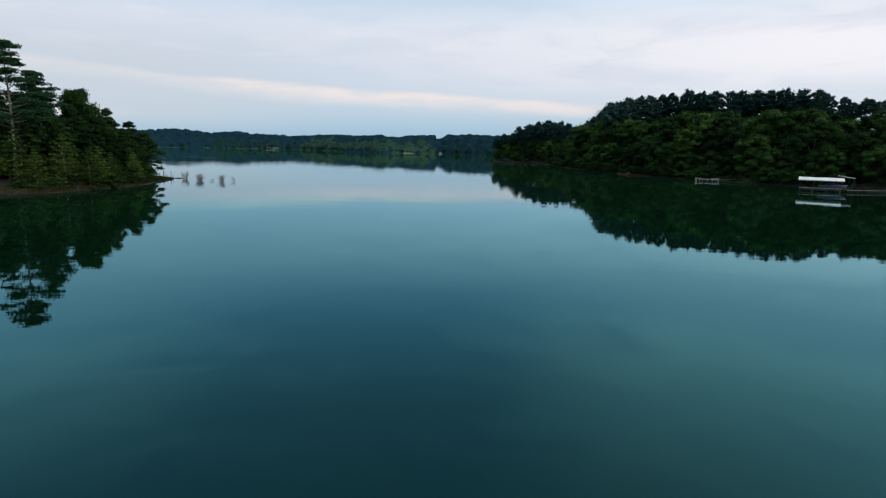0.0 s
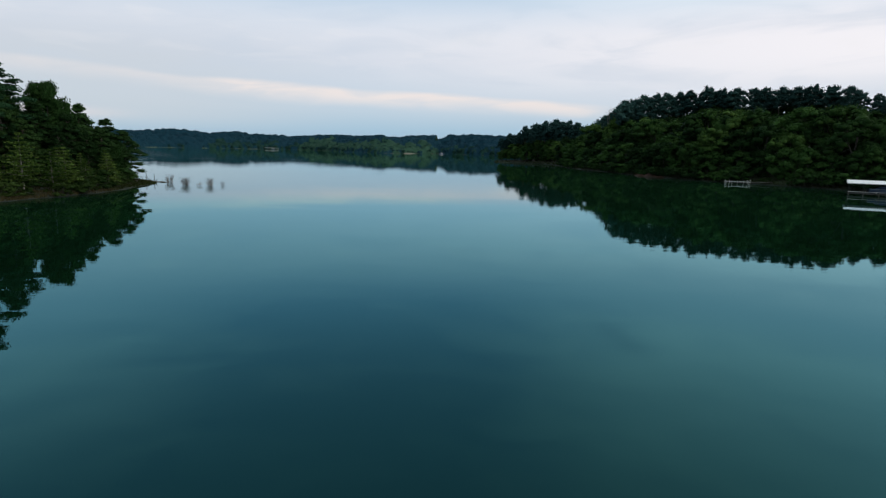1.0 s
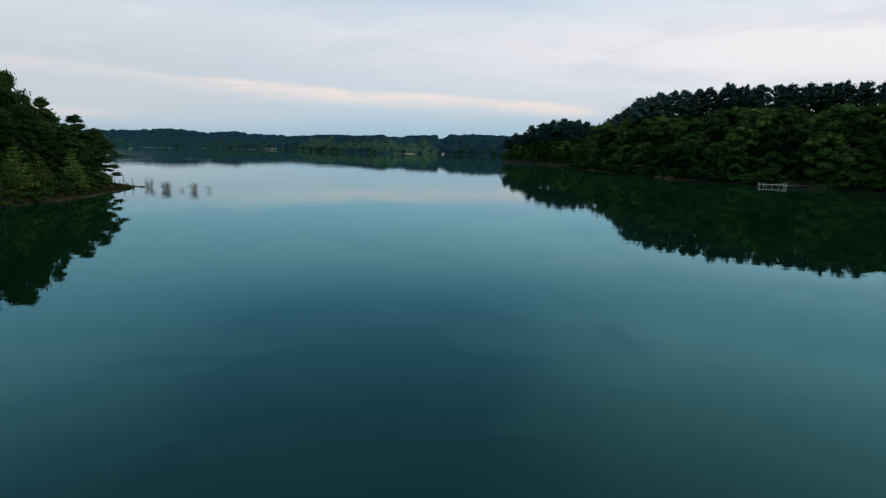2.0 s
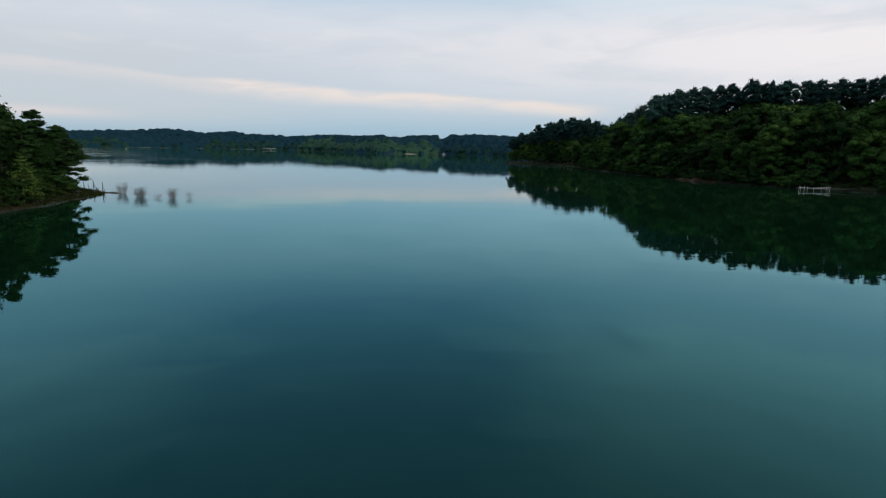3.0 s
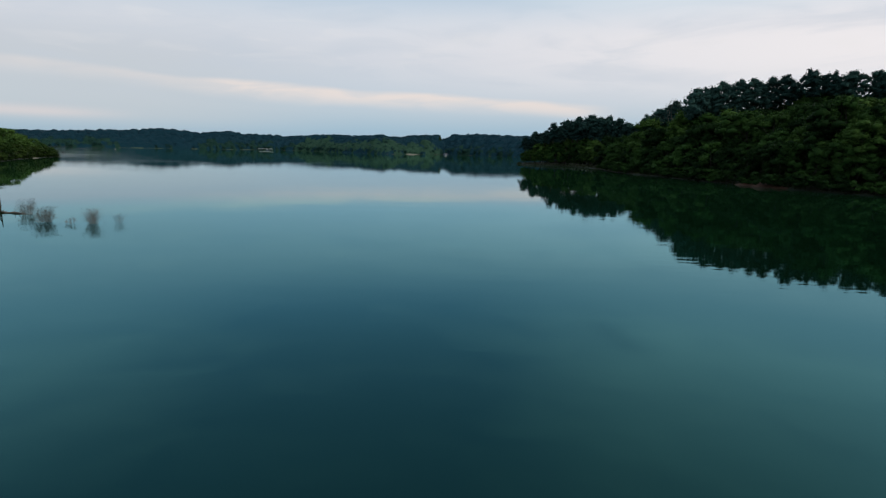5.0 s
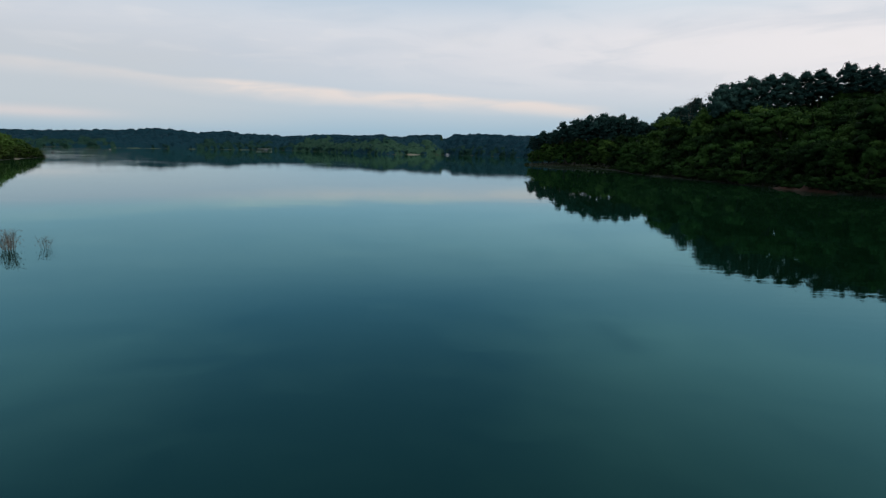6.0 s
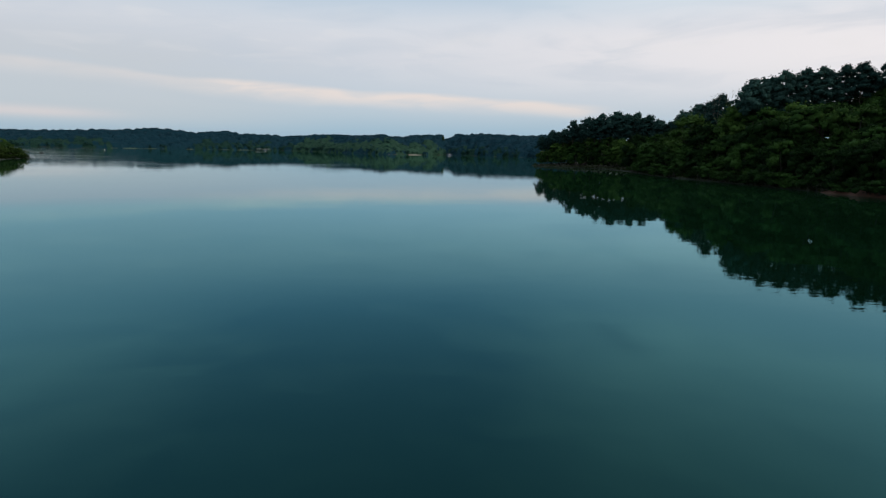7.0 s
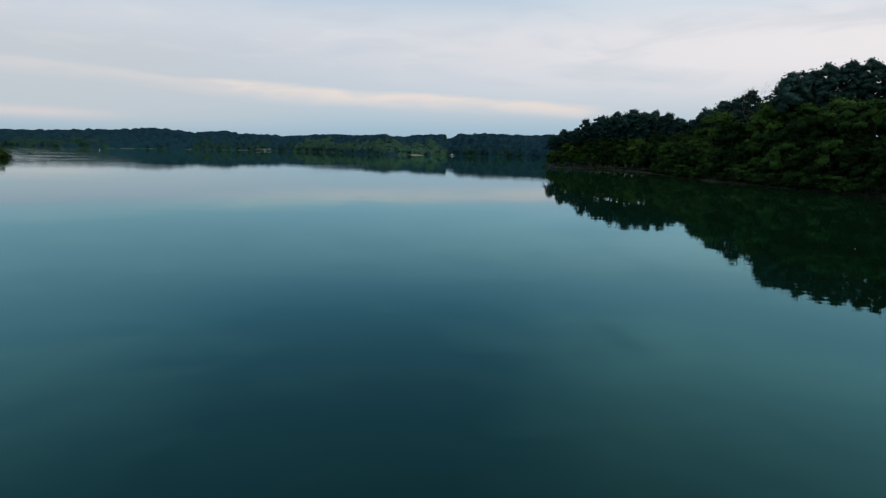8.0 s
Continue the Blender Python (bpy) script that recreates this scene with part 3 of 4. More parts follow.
def ground_z(x, y):
    """The height of the ground: low banks, a ridge on the eastern shore and hills round the lake."""
    d = shore_distance(x, y) + 0.45 * np.sin(x * 0.55 + 0.9 * np.sin(y * 0.31)) + 0.35 * np.sin(y * 0.83 + 1.1 * np.sin(x * 0.7)) + 0.15 * np.sin(x * 2.1 + y * 1.7)
    z = np.where(d < 0, np.maximum(d * 0.25, -2.5), 0.0)
    bank = np.where((x < 0) & (y < 200), 0.40 - 0.30 * smooth(y, 102, 110), 0.75) * smooth(d, -0.6, 2.5) + 0.05 * np.minimum(np.maximum(d, 0), 12)
    bank = bank - 0.12 * (1 - smooth(d, -1.5, 0.0))
    ridge = np.interp(y, [60, 170, 250, 290, 330, 375, 440, 900], [10, 13, 13, 9, 6, 2.5, 3, 8])
    east = ridge * smooth(d, 3, 42) * (x > 0)
    far = np.where(y > 480, 15.0 * smooth(d, 2, 66), 0)
    west = np.where((x < 0) & (y <= 480), 5.0 * smooth(d, 12, 70), 0)
    rough = 0.16 * np.sin(x * 0.9 + 1.3 * np.sin(y * 0.37)) * np.sin(y * 0.8 + np.sin(x * 0.5)) * smooth(d, 0.3, 3)
    return z + bank + east + far * (y > 480) + west + rough


def axis(parts):
    return np.unique(np.concatenate([np.arange(a, b, s) for a, b, s in parts] + [[parts[-1][1]]]))


def build_ground():
    xs = axis([(-4600, -1000, 300), (-1000, -260, 14), (-260, -120, 7), (-120, -40, 1.6), (-40, 30, 6), (30, 150, 2.2), (150, 300, 12), (300, 1000, 50), (1000, 4600, 300)])
    ys = axis([(-900, -160, 60), (-160, 30, 12), (30, 130, 1.6), (130, 430, 3.2), (430, 1100, 12), (1100, 1300, 20), (1300, 4800, 250)])
    gx, gy = np.meshgrid(xs, ys)
    gz = ground_z(gx, gy)
    v = np.stack([gx, gy, gz], -1).reshape(-1, 3)
    n, m = len(ys), len(xs)
    i, j = np.meshgrid(np.arange(n - 1), np.arange(m - 1), indexing="ij")
    a = i * m + j
    f = np.stack([a, a + 1, a + m + 1, a + m], -1).reshape(-1, 4)
    return tagged(mesh_object("ground", v, f, GROUND, smooth=True), "grassy and earthy lake bank rising into wooded hills", "ground", kind="structure")


build_ground()
wx, wy = np.meshgrid(np.linspace(-1200, 400, 9), np.linspace(-300, 1400, 9))
wi, wj = np.meshgrid(np.arange(8), np.arange(8), indexing="ij")
wa = wi * 9 + wj
tagged(mesh_object("water", np.stack([wx, wy, 0 * wx], -1).reshape(-1, 3), np.stack([wa, wa + 1, wa + 10, wa + 9], -1).reshape(-1, 4), WATER), "calm dark blue-green lake water mirroring the sky", "lake", kind="structure")


def along_shore(line, step, inland, rng, jitter=1.5):
    """Points at even steps along a shoreline, moved inland."""
    line = np.array(line, float)
    seg = np.diff(line, axis=0)
    length = np.hypot(*seg.T)
    total = np.concatenate([[0], np.cumsum(length)])
    made = []
    s = step * 0.5
    while s < total[-1]:
        k = min(np.searchsorted(total, s) - 1, len(seg) - 1)
        t = (s - total[k]) / length[k]
        way = seg[k] / length[k]
        for off in (inland, -inland):
            p = line[k] + t * seg[k] + off * np.array([way[1], -way[0]]) + rng.normal(size=2) * jitter * 0.5
            d = shore_distance(p[:1], p[1:])[0]
            if d > inland * 0.45:
                made.append((p[0], p[1], d))
                break
        s += step * rng.uniform(0.8, 1.2)
    return made


# ---- the wooded eastern shore ----
EAST_SHORE = EAST[2:20]
EAST_WOODS = "woods on the eastern shore"
# tall pines on the crest: place and height of the top above the lake
CREST_SOUTH = [(143, 186, 26.6), (141.7, 190, 27.8), (138.7, 197, 29), (136, 202, 30.6), (134.3, 204.5, 32.2), (131.4, 209, 32.5), (127.8, 214, 33.1), (125, 218, 32.9), (121.5, 222, 33.3), (118, 226, 33.4), (115.3, 229, 33.7), (111, 233.6, 33.8), (107, 237.4, 33.8), (103.5, 240.7, 35)]
CREST_NORTH = [(97.5, 245.2, 33.7), (94, 247.3, 33.8), (90, 250, 33), (86.5, 252, 33), (82.2, 254.8, 32.4), (79, 257, 31), (76, 259, 30.5), (77.6, 267, 28.1), (80.5, 287, 29.3), (81.7, 299, 27.5), (82, 307, 27.2), (81.7, 319.4, 25.5)]
POINT_PINES = [(81, 324, 23.7), (77, 332, 22.4), (73.8, 337, 25.1), (69.6, 344, 26.1), (66.9, 348, 26.1), (65, 354, 27.1), (60, 364, 26.6), (55, 370, 25.0), (49, 376, 23.8), (40.5, 384, 19.0), (35.5, 387, 16.0)]
for x, y, top in CREST_SOUTH + CREST_NORTH + POINT_PINES:
    plant("pine", x, y, top, EAST_WOODS, wide=1.2)
crest_rng = np.random.default_rng(17)
for k, (x, y, top) in enumerate(CREST_SOUTH + CREST_NORTH):
    if k % 5 in (0, 2, 4) and k < 15:
        plant("pine", x + 5.5 + crest_rng.uniform(-1.5, 1.5), y + 4.2 + crest_rng.uniform(-1.5, 1.5), top - crest_rng.uniform(0.6, 3.2), EAST_WOODS, wide=1.1)
for (x, y, top), (x2, y2, top2) in zip(POINT_PINES, POINT_PINES[1:]):
    plant("pine", (x + x2) / 2 + 1.0, (y + y2) / 2 + 1.0, (top + top2) / 2 - crest_rng.uniform(0.8, 2.4), EAST_WOODS, wide=1.2)
for x, y, top in CREST_SOUTH + CREST_NORTH[:8]:
    plant("bushy", x + 3.0, y + 1.5, top - (7.5 if y < 242 else 9.8), EAST_WOODS, wide=1.2)
for x, y, top in CREST_SOUTH:
    plant("bushy", x + 9.0, y + 5.0, top - 10.0, EAST_WOODS, wide=1.4)
    plant("bushy", x - 2.0, y - 4.0, top - 11.0, EAST_WOODS, wide=1.15)
# lighter domes that stand out of the canopy
for x, y, top, wide in [(103, 215, 23.9, 1.35), (96.5, 211, 22.4, 1.2), (109, 219, 22.6, 1.2), (94, 204, 19.8, 1.1), (80, 268, 24.4, 1.3), (74, 263, 21.0, 1.1), (68, 282, 20.4, 1.2), (118, 197, 19.5, 1.2), (101, 178, 13.5, 1.1)]:
    plant("light_broad", x, y, top, EAST_WOODS, wide=wide, label="broad-leaved tree with a light green domed crown")
plant("bare", 79.8, 281, 29.9, EAST_WOODS)

row_rng = np.random.default_rng(21)
for x, y, d in along_shore(EAST_SHORE, 2.7, 0.7, row_rng, 0.5):
    if 138 < y < 318 and not (70 < x < 92 and 157 < y < 168):
        plant("shrub", x, y, 3.4 + row_rng.uniform(-1.2, 1.8), EAST_WOODS, wide=1.35, label="low green shrub on the wooded bank")
for x, y, d in along_shore(EAST_SHORE, 5.0, 5.0, row_rng):
    if y < 322:
        plant("bushy", x, y, 9.0 + row_rng.uniform(-2.5, 2.5), EAST_WOODS, wide=1.05)
    else:
        plant("light_broad" if row_rng.random() < 0.95 else "bushy", x, y, 6.5 + row_rng.uniform(-2.5, 2.0), EAST_WOODS)
for x, y, d in along_shore(EAST_SHORE, 7.0, 10.5, row_rng, 2.0):
    thin = y > 325
    plant("light_broad" if row_rng.random() < (0.9 if thin else 0.2) else "bushy" if thin else "broad", x, y, (11.5 if thin else 14.0) + row_rng.uniform(-4, 3.5), EAST_WOODS, wide=row_rng.uniform(0.95, 1.35))
for x, y, d in along_shore(EAST_SHORE, 8.0, 18.0, row_rng, 2.5):
    thin = y > 322
    plant("light_broad" if row_rng.random() < (0.4 if thin else 0.18) else "broad", x, y, (12.5 if thin else 18.5) + row_rng.uniform(-4, 3.5), EAST_WOODS, wide=row_rng.uniform(0.95, 1.4))
for x, y, d in along_shore(EAST_SHORE, 8.6, 27.0, row_rng, 3.0):
    if y < 318 and d > 18:
        plant("broad", x, y, (22.0 if y < 225 else 19.5) + row_rng.uniform(-3.6, 3.0), EAST_WOODS, wide=row_rng.uniform(1.0, 1.45))
for x, y, d in along_shore(EAST_SHORE, 9.5, 39.0, row_rng, 4.0):
    if y < 245 and d > 28:
        plant("broad", x, y, (24.0 if y > 212 else 20.5) + row_rng.uniform(-2.6, 2.2), EAST_WOODS, wide=1.4)

fill_rng = np.random.default_rng(77)
for x, y, d in along_shore(EAST[2:9], 6.5, 14.5, fill_rng, 2.0) + along_shore(EAST[2:8], 7.5, 33.0, fill_rng, 3.0):
    if y < 225:
        plant("bushy", x, y, float(np.interp(d, [10, 35], [11.0, 20.0])) + fill_rng.uniform(-1.5, 1.5), EAST_WOODS, wide=1.2)
for x, y, top in [(36, 389, 13), (41, 388, 15.5), (45, 382, 17), (50, 380, 18.5), (54, 374, 19), (58, 371, 20), (61, 366, 20.5), (64, 360, 20), (67, 354, 19), (70, 348, 19.5), (73, 342, 20), (77, 336, 19.5), (80, 330, 19.5), (48, 386, 17.5), (68, 362, 19), (74, 352, 18.5), (80, 342, 19.5), (84, 334, 19.5)]:
    plant("light_broad" if row_rng.random() < 0.55 else "broad", x, y, top - 5.5 + row_rng.uniform(-1, 1), EAST_WOODS, wide=1.2)
for x, y, top in [(60.5, 357, 11), (63, 350, 12), (65, 342, 12), (66, 334, 13), (66, 326, 14), (56, 365, 11), (50, 371, 10), (44, 376, 9), (38, 382, 8)]:
    plant("light_broad" if row_rng.random() < 0.6 else "bushy", x, y, top + row_rng.uniform(-1.5, 1.5), EAST_WOODS, wide=1.2)
plant("light_shrub", 85.6, 163.6, 1.9, EAST_WOODS, z=0.0, wide=1.7, label="rounded grey-green bush at the waterline by the dock")

# ---- the western point ----
WEST_WOODS = "woods on the western point"
plant("plumed_pine", -65.2, 83.5, 21.7, WEST_WOODS, which=0, wide=1.45, label="very tall pine with a bare stem and layered plumes")
plant("plumed_pine", -69.5, 95, 18.9, WEST_WOODS, which=1, wide=1.45)
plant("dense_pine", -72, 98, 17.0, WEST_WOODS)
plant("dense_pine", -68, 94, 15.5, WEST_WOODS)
for x, y, top, wide in [(-66, 101, 16.2, 0.66), (-69, 104, 13.4, 0.8), (-74, 101, 15.2, 0.8), (-80, 96, 16.0, 1.0), (-78, 106, 13.4, 0.9), (-69, 111, 12.0, 0.9), (-88, 104, 15.0, 1.1), (-92, 94, 15.5, 1.2), (-78, 88, 12.0, 1.1), (-86, 86, 12.0, 1.1)]:
    plant("near_broad", x, y, top, WEST_WOODS, wide=wide)
for x, y, top, wide in [(-62.6, 111.8, 8.4, 0.8), (-60.6, 108.2, 6.6, 0.75), (-64, 115, 7.0, 0.8), (-61.2, 104.5, 7.0, 0.75)]:
    plant("near_broad", x, y, top, WEST_WOODS, wide=wide, label="dense dark green tree leaning over the point")
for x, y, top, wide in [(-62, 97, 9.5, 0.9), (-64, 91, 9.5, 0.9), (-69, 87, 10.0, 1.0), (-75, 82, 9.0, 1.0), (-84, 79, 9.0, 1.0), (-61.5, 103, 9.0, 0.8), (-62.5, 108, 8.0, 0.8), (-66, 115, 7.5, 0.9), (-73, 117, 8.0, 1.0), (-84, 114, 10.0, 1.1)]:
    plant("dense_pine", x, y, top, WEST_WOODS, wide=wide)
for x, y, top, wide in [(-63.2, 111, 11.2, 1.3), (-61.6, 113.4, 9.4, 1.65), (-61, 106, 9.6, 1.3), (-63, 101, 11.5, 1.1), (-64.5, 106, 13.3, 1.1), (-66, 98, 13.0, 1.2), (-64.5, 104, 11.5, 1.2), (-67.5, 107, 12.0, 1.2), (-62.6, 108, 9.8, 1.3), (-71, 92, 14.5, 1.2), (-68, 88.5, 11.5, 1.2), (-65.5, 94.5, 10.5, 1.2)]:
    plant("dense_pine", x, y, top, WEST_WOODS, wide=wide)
for x, y, top in [(-62.3, 80, 9.2), (-64.5, 77, 7.5), (-58, 84, 8.3), (-55.9, 86.5, 6.3), (-56.5, 90, 6.5), (-55.6, 93, 4.8), (-55.6, 98.5, 5.6), (-67.5, 82, 8.5), (-60.5, 87, 6.0), (-72, 77, 8.0), (-59.5, 93, 6.4), (-57.5, 95, 5.6), (-60.5, 81.5, 6.0), (-57.4, 101, 6.0), (-69, 75, 7.0)]:
    plant("young", x, y, top, WEST_WOODS, wide=1.2)
for x, y, top in [(-54.2, 86, 2.0), (-53.9, 90, 2.2), (-54.4, 94, 2.4), (-55.6, 100, 2.2), (-57.0, 104, 2.2), (-58.6, 107.5, 2.3), (-57.0, 90, 3.0), (-57, 80.5, 2.2), (-60, 77.5, 2.2), (-59, 84.5, 3.0), (-63, 74.5, 2.4), (-55.8, 97, 3.2), (-62.0, 113.5, 2.0), (-60.4, 109.5, 2.6), (-58.6, 104.6, 3.0), (-57.4, 99.5, 3.0)]:
    plant("light_shrub", x, y, top, WEST_WOODS, label="low light green shrub on the grassy point", wide=1.2)

for x, y, top in [(-96, 104, 13), (-104, 98, 13), (-112, 92, 13), (-92, 114, 12), (-102, 112, 12), (-112, 108, 13), (-100, 122, 11), (-118, 100, 13), (-104, 86, 12), (-96, 78, 11), (-88, 70, 10)]:
    plant("bushy", x, y, top, WEST_WOODS, wide=1.2)
for x, y, top in [(-72, 84, 4.0), (-78, 80, 4.2), (-86, 76, 4.4), (-70, 92, 4.0), (-76, 90, 4.4), (-84, 88, 4.6), (-92, 84, 4.8), (-68, 99, 3.6), (-74, 97, 4.2), (-82, 99, 4.4), (-66, 106, 3.2), (-73, 108, 3.6), (-64, 87, 3.2), (-62, 93, 3.0), (-61, 111, 3.2), (-62.5, 113.8, 2.8), (-60, 107, 3.4), (-59.2, 103, 3.2), (-58.4, 99, 3.2), (-63.5, 116.5, 2.6), (-58.6, 95, 3.0)]:
    plant("shrub", x, y, top, WEST_WOODS, label="dark green undergrowth shrub beneath the trees", wide=1.7)

# ---- the headland beyond ----
HEAD_WOODS = "woods on the headland"
head_rng = np.random.default_rng(33)
for inland, step, top in ((0.4, 5.0, 0.8), (1.5, 3.6, 4.2), (7.0, 7.5, 7.5), (16.0, 10.0, 10.5), (28.0, 12.5, 12.5)):
    for x, y, d in along_shore(WEST[2:13], step, inland, head_rng, 2.0):
        kind = "light_shrub" if inland < 5 else "light_broad"
        tip = np.hypot(x + 199, y - 331)
        plant(kind, x, y, max(1.6 if inland < 1 else 2.8, (1.2 + top + head_rng.uniform(-1, 1)) * min(1.0, 0.5 + tip / 50)), HEAD_WOODS, wide=1.2, label="rounded light green bush on a low headland" if kind == "light_shrub" else "rounded green tree on a low headland")


for kind, x, y, top, wide, label in [("dense_pine", -17.0, 915, 28.9, 0.7, "lone dark conifer above the far woods"), ("pine", -43.4, 917, 28.8, 1.2, "tall dark tree above the far woods"), ("pine", -48.6, 918, 27.4, 1.2, "tall dark tree above the far woods")]:
    plant(kind, x, y, top, "trees above the far shore", label=label, wide=wide)


# drop tree patterns that found no place
for pool in KINDS.values():
    for root, _ in pool:
        if root.name not in placed:
            for ob in (*root.children_recursive, root):
                bpy.data.objects.remove(ob)


# ---- distant woods round the lake ----
# outline of the distant woods: bearing (east over north) and rise over the eye's height, from the middle of the lake
BEARING = [-0.793, -0.76, -0.692, -0.638, -0.584, -0.537, -0.49, -0.45, -0.389, -0.349, -0.308, -0.288, -0.241, -0.207, -0.154, -0.106, -0.086, -0.028, 0.003, 0.015, 0.028, 0.073, 0.116, 0.164]
RISE = [0.0167, 0.0134, 0.0208, 0.0234, 0.0241, 0.028, 0.0266, 0.022, 0.0252, 0.0211, 0.0215, 0.0175, 0.0219, 0.0236, 0.0223, 0.0253, 0.0217, 0.0269, 0.0266, 0.0209, 0.0291, 0.0305, 0.028, 0.028]


def far_spots(seed, spacing=7.6):
    """Standing places all over the belt of land behind the far shores, sorted into green and dark trees."""
    rng = np.random.default_rng(seed)
    gx, gy = np.meshgrid(np.arange(-860, 200, spacing), np.arange(545, 1180, spacing))
    x, y = (g.ravel() + rng.uniform(-0.8, 0.8, g.size) * spacing for g in (gx, gy))
    d = shore_distance(x, y)
    keep = (d > -0.6) & (d < 74) & (x > -20.4 - 0.86 * (y - 102)) & ((x < 20) | (y > 700))
    x, y, d = x[keep], y[keep], d[keep]
    z = ground_z(x, y)
    crest = 7.4 + (y - 102) * np.interp((x + 20.4) / (y - 102), BEARING, RISE)
    share = np.interp(d, [0.5, 8, 20, 40, 58], [0.2, 0.38, 0.58, 0.86, 1.0])
    top = np.maximum(crest * share * np.where(d < 46, rng.uniform(0.78, 1.06, len(x)), rng.uniform(0.94, 1.02, len(x))), z + rng.uniform(2.4, 7.5, len(x)))
    # broad-leaved trees in front, in the middle the whole point; hazed hill woods behind
    drift = np.sin(x * 0.021 + 1.2) + np.sin(x * 0.047 + 0.4) + 0.7 * np.sin(x * 0.11)
    middle = (x > -275) & (x < -30 + 22 * np.sin(y * 0.06) + 12 * np.sin(y * 0.19))
    reach = np.where(middle, 33 + 6 * drift, np.where(x < -18, 14 + 9 * drift, 4 + 4 * drift)) + rng.normal(size=len(x)) * 4
    green = d < reach
    r = rng.uniform(3.8, 9.2, len(x)) * np.interp(d, [0, 3, 20], [0.5, 0.75, 1.0]) * np.where(green & middle, 1.35, 1.0)
    top = np.where(green & middle, z + (top - z) * rng.uniform(0.72, 1.12, len(x)), top)
    return np.stack([x, y, z, top, r, green], 1)


def far_canopy(spots, seed, cell=2.6, per=4):
    """One closed canopy over the belt: the domes of all its trees, with leaf sprays all over it, in three stretches of colour."""
    rng = np.random.default_rng(seed)
    xs, ys = np.arange(-862, 202, cell), np.arange(540, 1184, cell)
    gx, gy = np.meshgrid(xs, ys)
    d = shore_distance(gx, gy)
    z = ground_z(gx, gy)
    top = z + np.where((d > 0) & (d < 72), 1.5 + 0.1 * np.minimum(d, 30), -0.4)
    leafy = np.zeros(top.shape, bool)
    for x, y, low, high, r, green in spots:
        i0, i1 = int((x - r - xs[0]) / cell), int((x + r - xs[0]) / cell) + 2
        j0, j1 = int((y - r - ys[0]) / cell), int((y + r - ys[0]) / cell) + 2
        far = ((gx[j0:j1, i0:i1] - x) ** 2 + (gy[j0:j1, i0:i1] - y) ** 2) / (r * r)
        dome = np.where(far < 1, high - (high - low) * (0.8 if green else 0.5) * far ** 1.3, -9)
        leafy[j0:j1, i0:i1] = np.where(dome > top[j0:j1, i0:i1], green > 0, leafy[j0:j1, i0:i1])
        top[j0:j1, i0:i1] = np.maximum(top[j0:j1, i0:i1], dome)
    inside = (d > -3.8) & (d < 76) & (gx > -24 - 0.88 * (gy - 102)) & ((gx < 24) | (gy > 696))
    top = np.where(d < 1.6 + 1.4 * np.sin(gx * 0.11) * np.sin(gy * 0.09 + 1), z - 0.3, top + rng.normal(size=top.shape) * 0.35)
    n, m = top.shape
    px, py = gx + rng.uniform(-0.3, 0.3, gx.shape) * cell, gy + rng.uniform(-0.3, 0.3, gx.shape) * cell
    verts = np.stack([px, py, top], -1).reshape(-1, 3)
    j, i = np.meshgrid(np.arange(n - 1), np.arange(m - 1), indexing="ij")
    a = (j * m + i).ravel()
    quads = np.stack([a, a + 1, a + m + 1, a + m], 1)
    quads = quads[inside.ravel()[quads].all(1)]
    middle = (gx.ravel()[quads[:, 0]] > -275) & (gx.ravel()[quads[:, 0]] < -18)
    green = leafy.ravel()[quads[:, 0]]
    for pick, leaf, label in ((~green, FAR_DARK, "dark wooded hills across the lake, blued with haze"),
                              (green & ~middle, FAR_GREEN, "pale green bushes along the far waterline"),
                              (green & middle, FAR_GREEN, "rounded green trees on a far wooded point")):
        q = quads[pick]
        used, back = np.unique(q, return_inverse=True)
        corner = verts[q]
        steep = np.ptp(corner[:, :, 2], axis=1)
        many = per + np.minimum(steep * 0.8, 6).astype(int)
        src = np.repeat(np.arange(len(q)), many)
        u, w = rng.random((len(src), 1)), rng.random((len(src), 1))
        c = corner[src]
        at = (c[:, 0] * (1 - u) + c[:, 1] * u) * (1 - w) + (c[:, 3] * (1 - u) + c[:, 2] * u) * w
        at[:, 2] += rng.uniform(-0.1, 0.5, len(at))
        face = np.cross(corner[:, 1] - corner[:, 0], corner[:, 3] - corner[:, 0])
        face /= np.linalg.norm(face, axis=1, keepdims=True)
        v, f = leaflets(rng, at, face[src] + rng.normal(size=(len(at), 3)) * 0.5, 1.1)
        mesh = mesh_object("far_woods", np.concatenate([verts[used], v]), [back.reshape(-1, 4), f + len(used)], leaf)
        mesh.data.polygons.foreach_set("use_smooth", np.arange(len(q) + len(f)) < len(q))
        tagged(mesh, label, "woods", kind="stuff")


far_canopy(far_spots(3), 2)


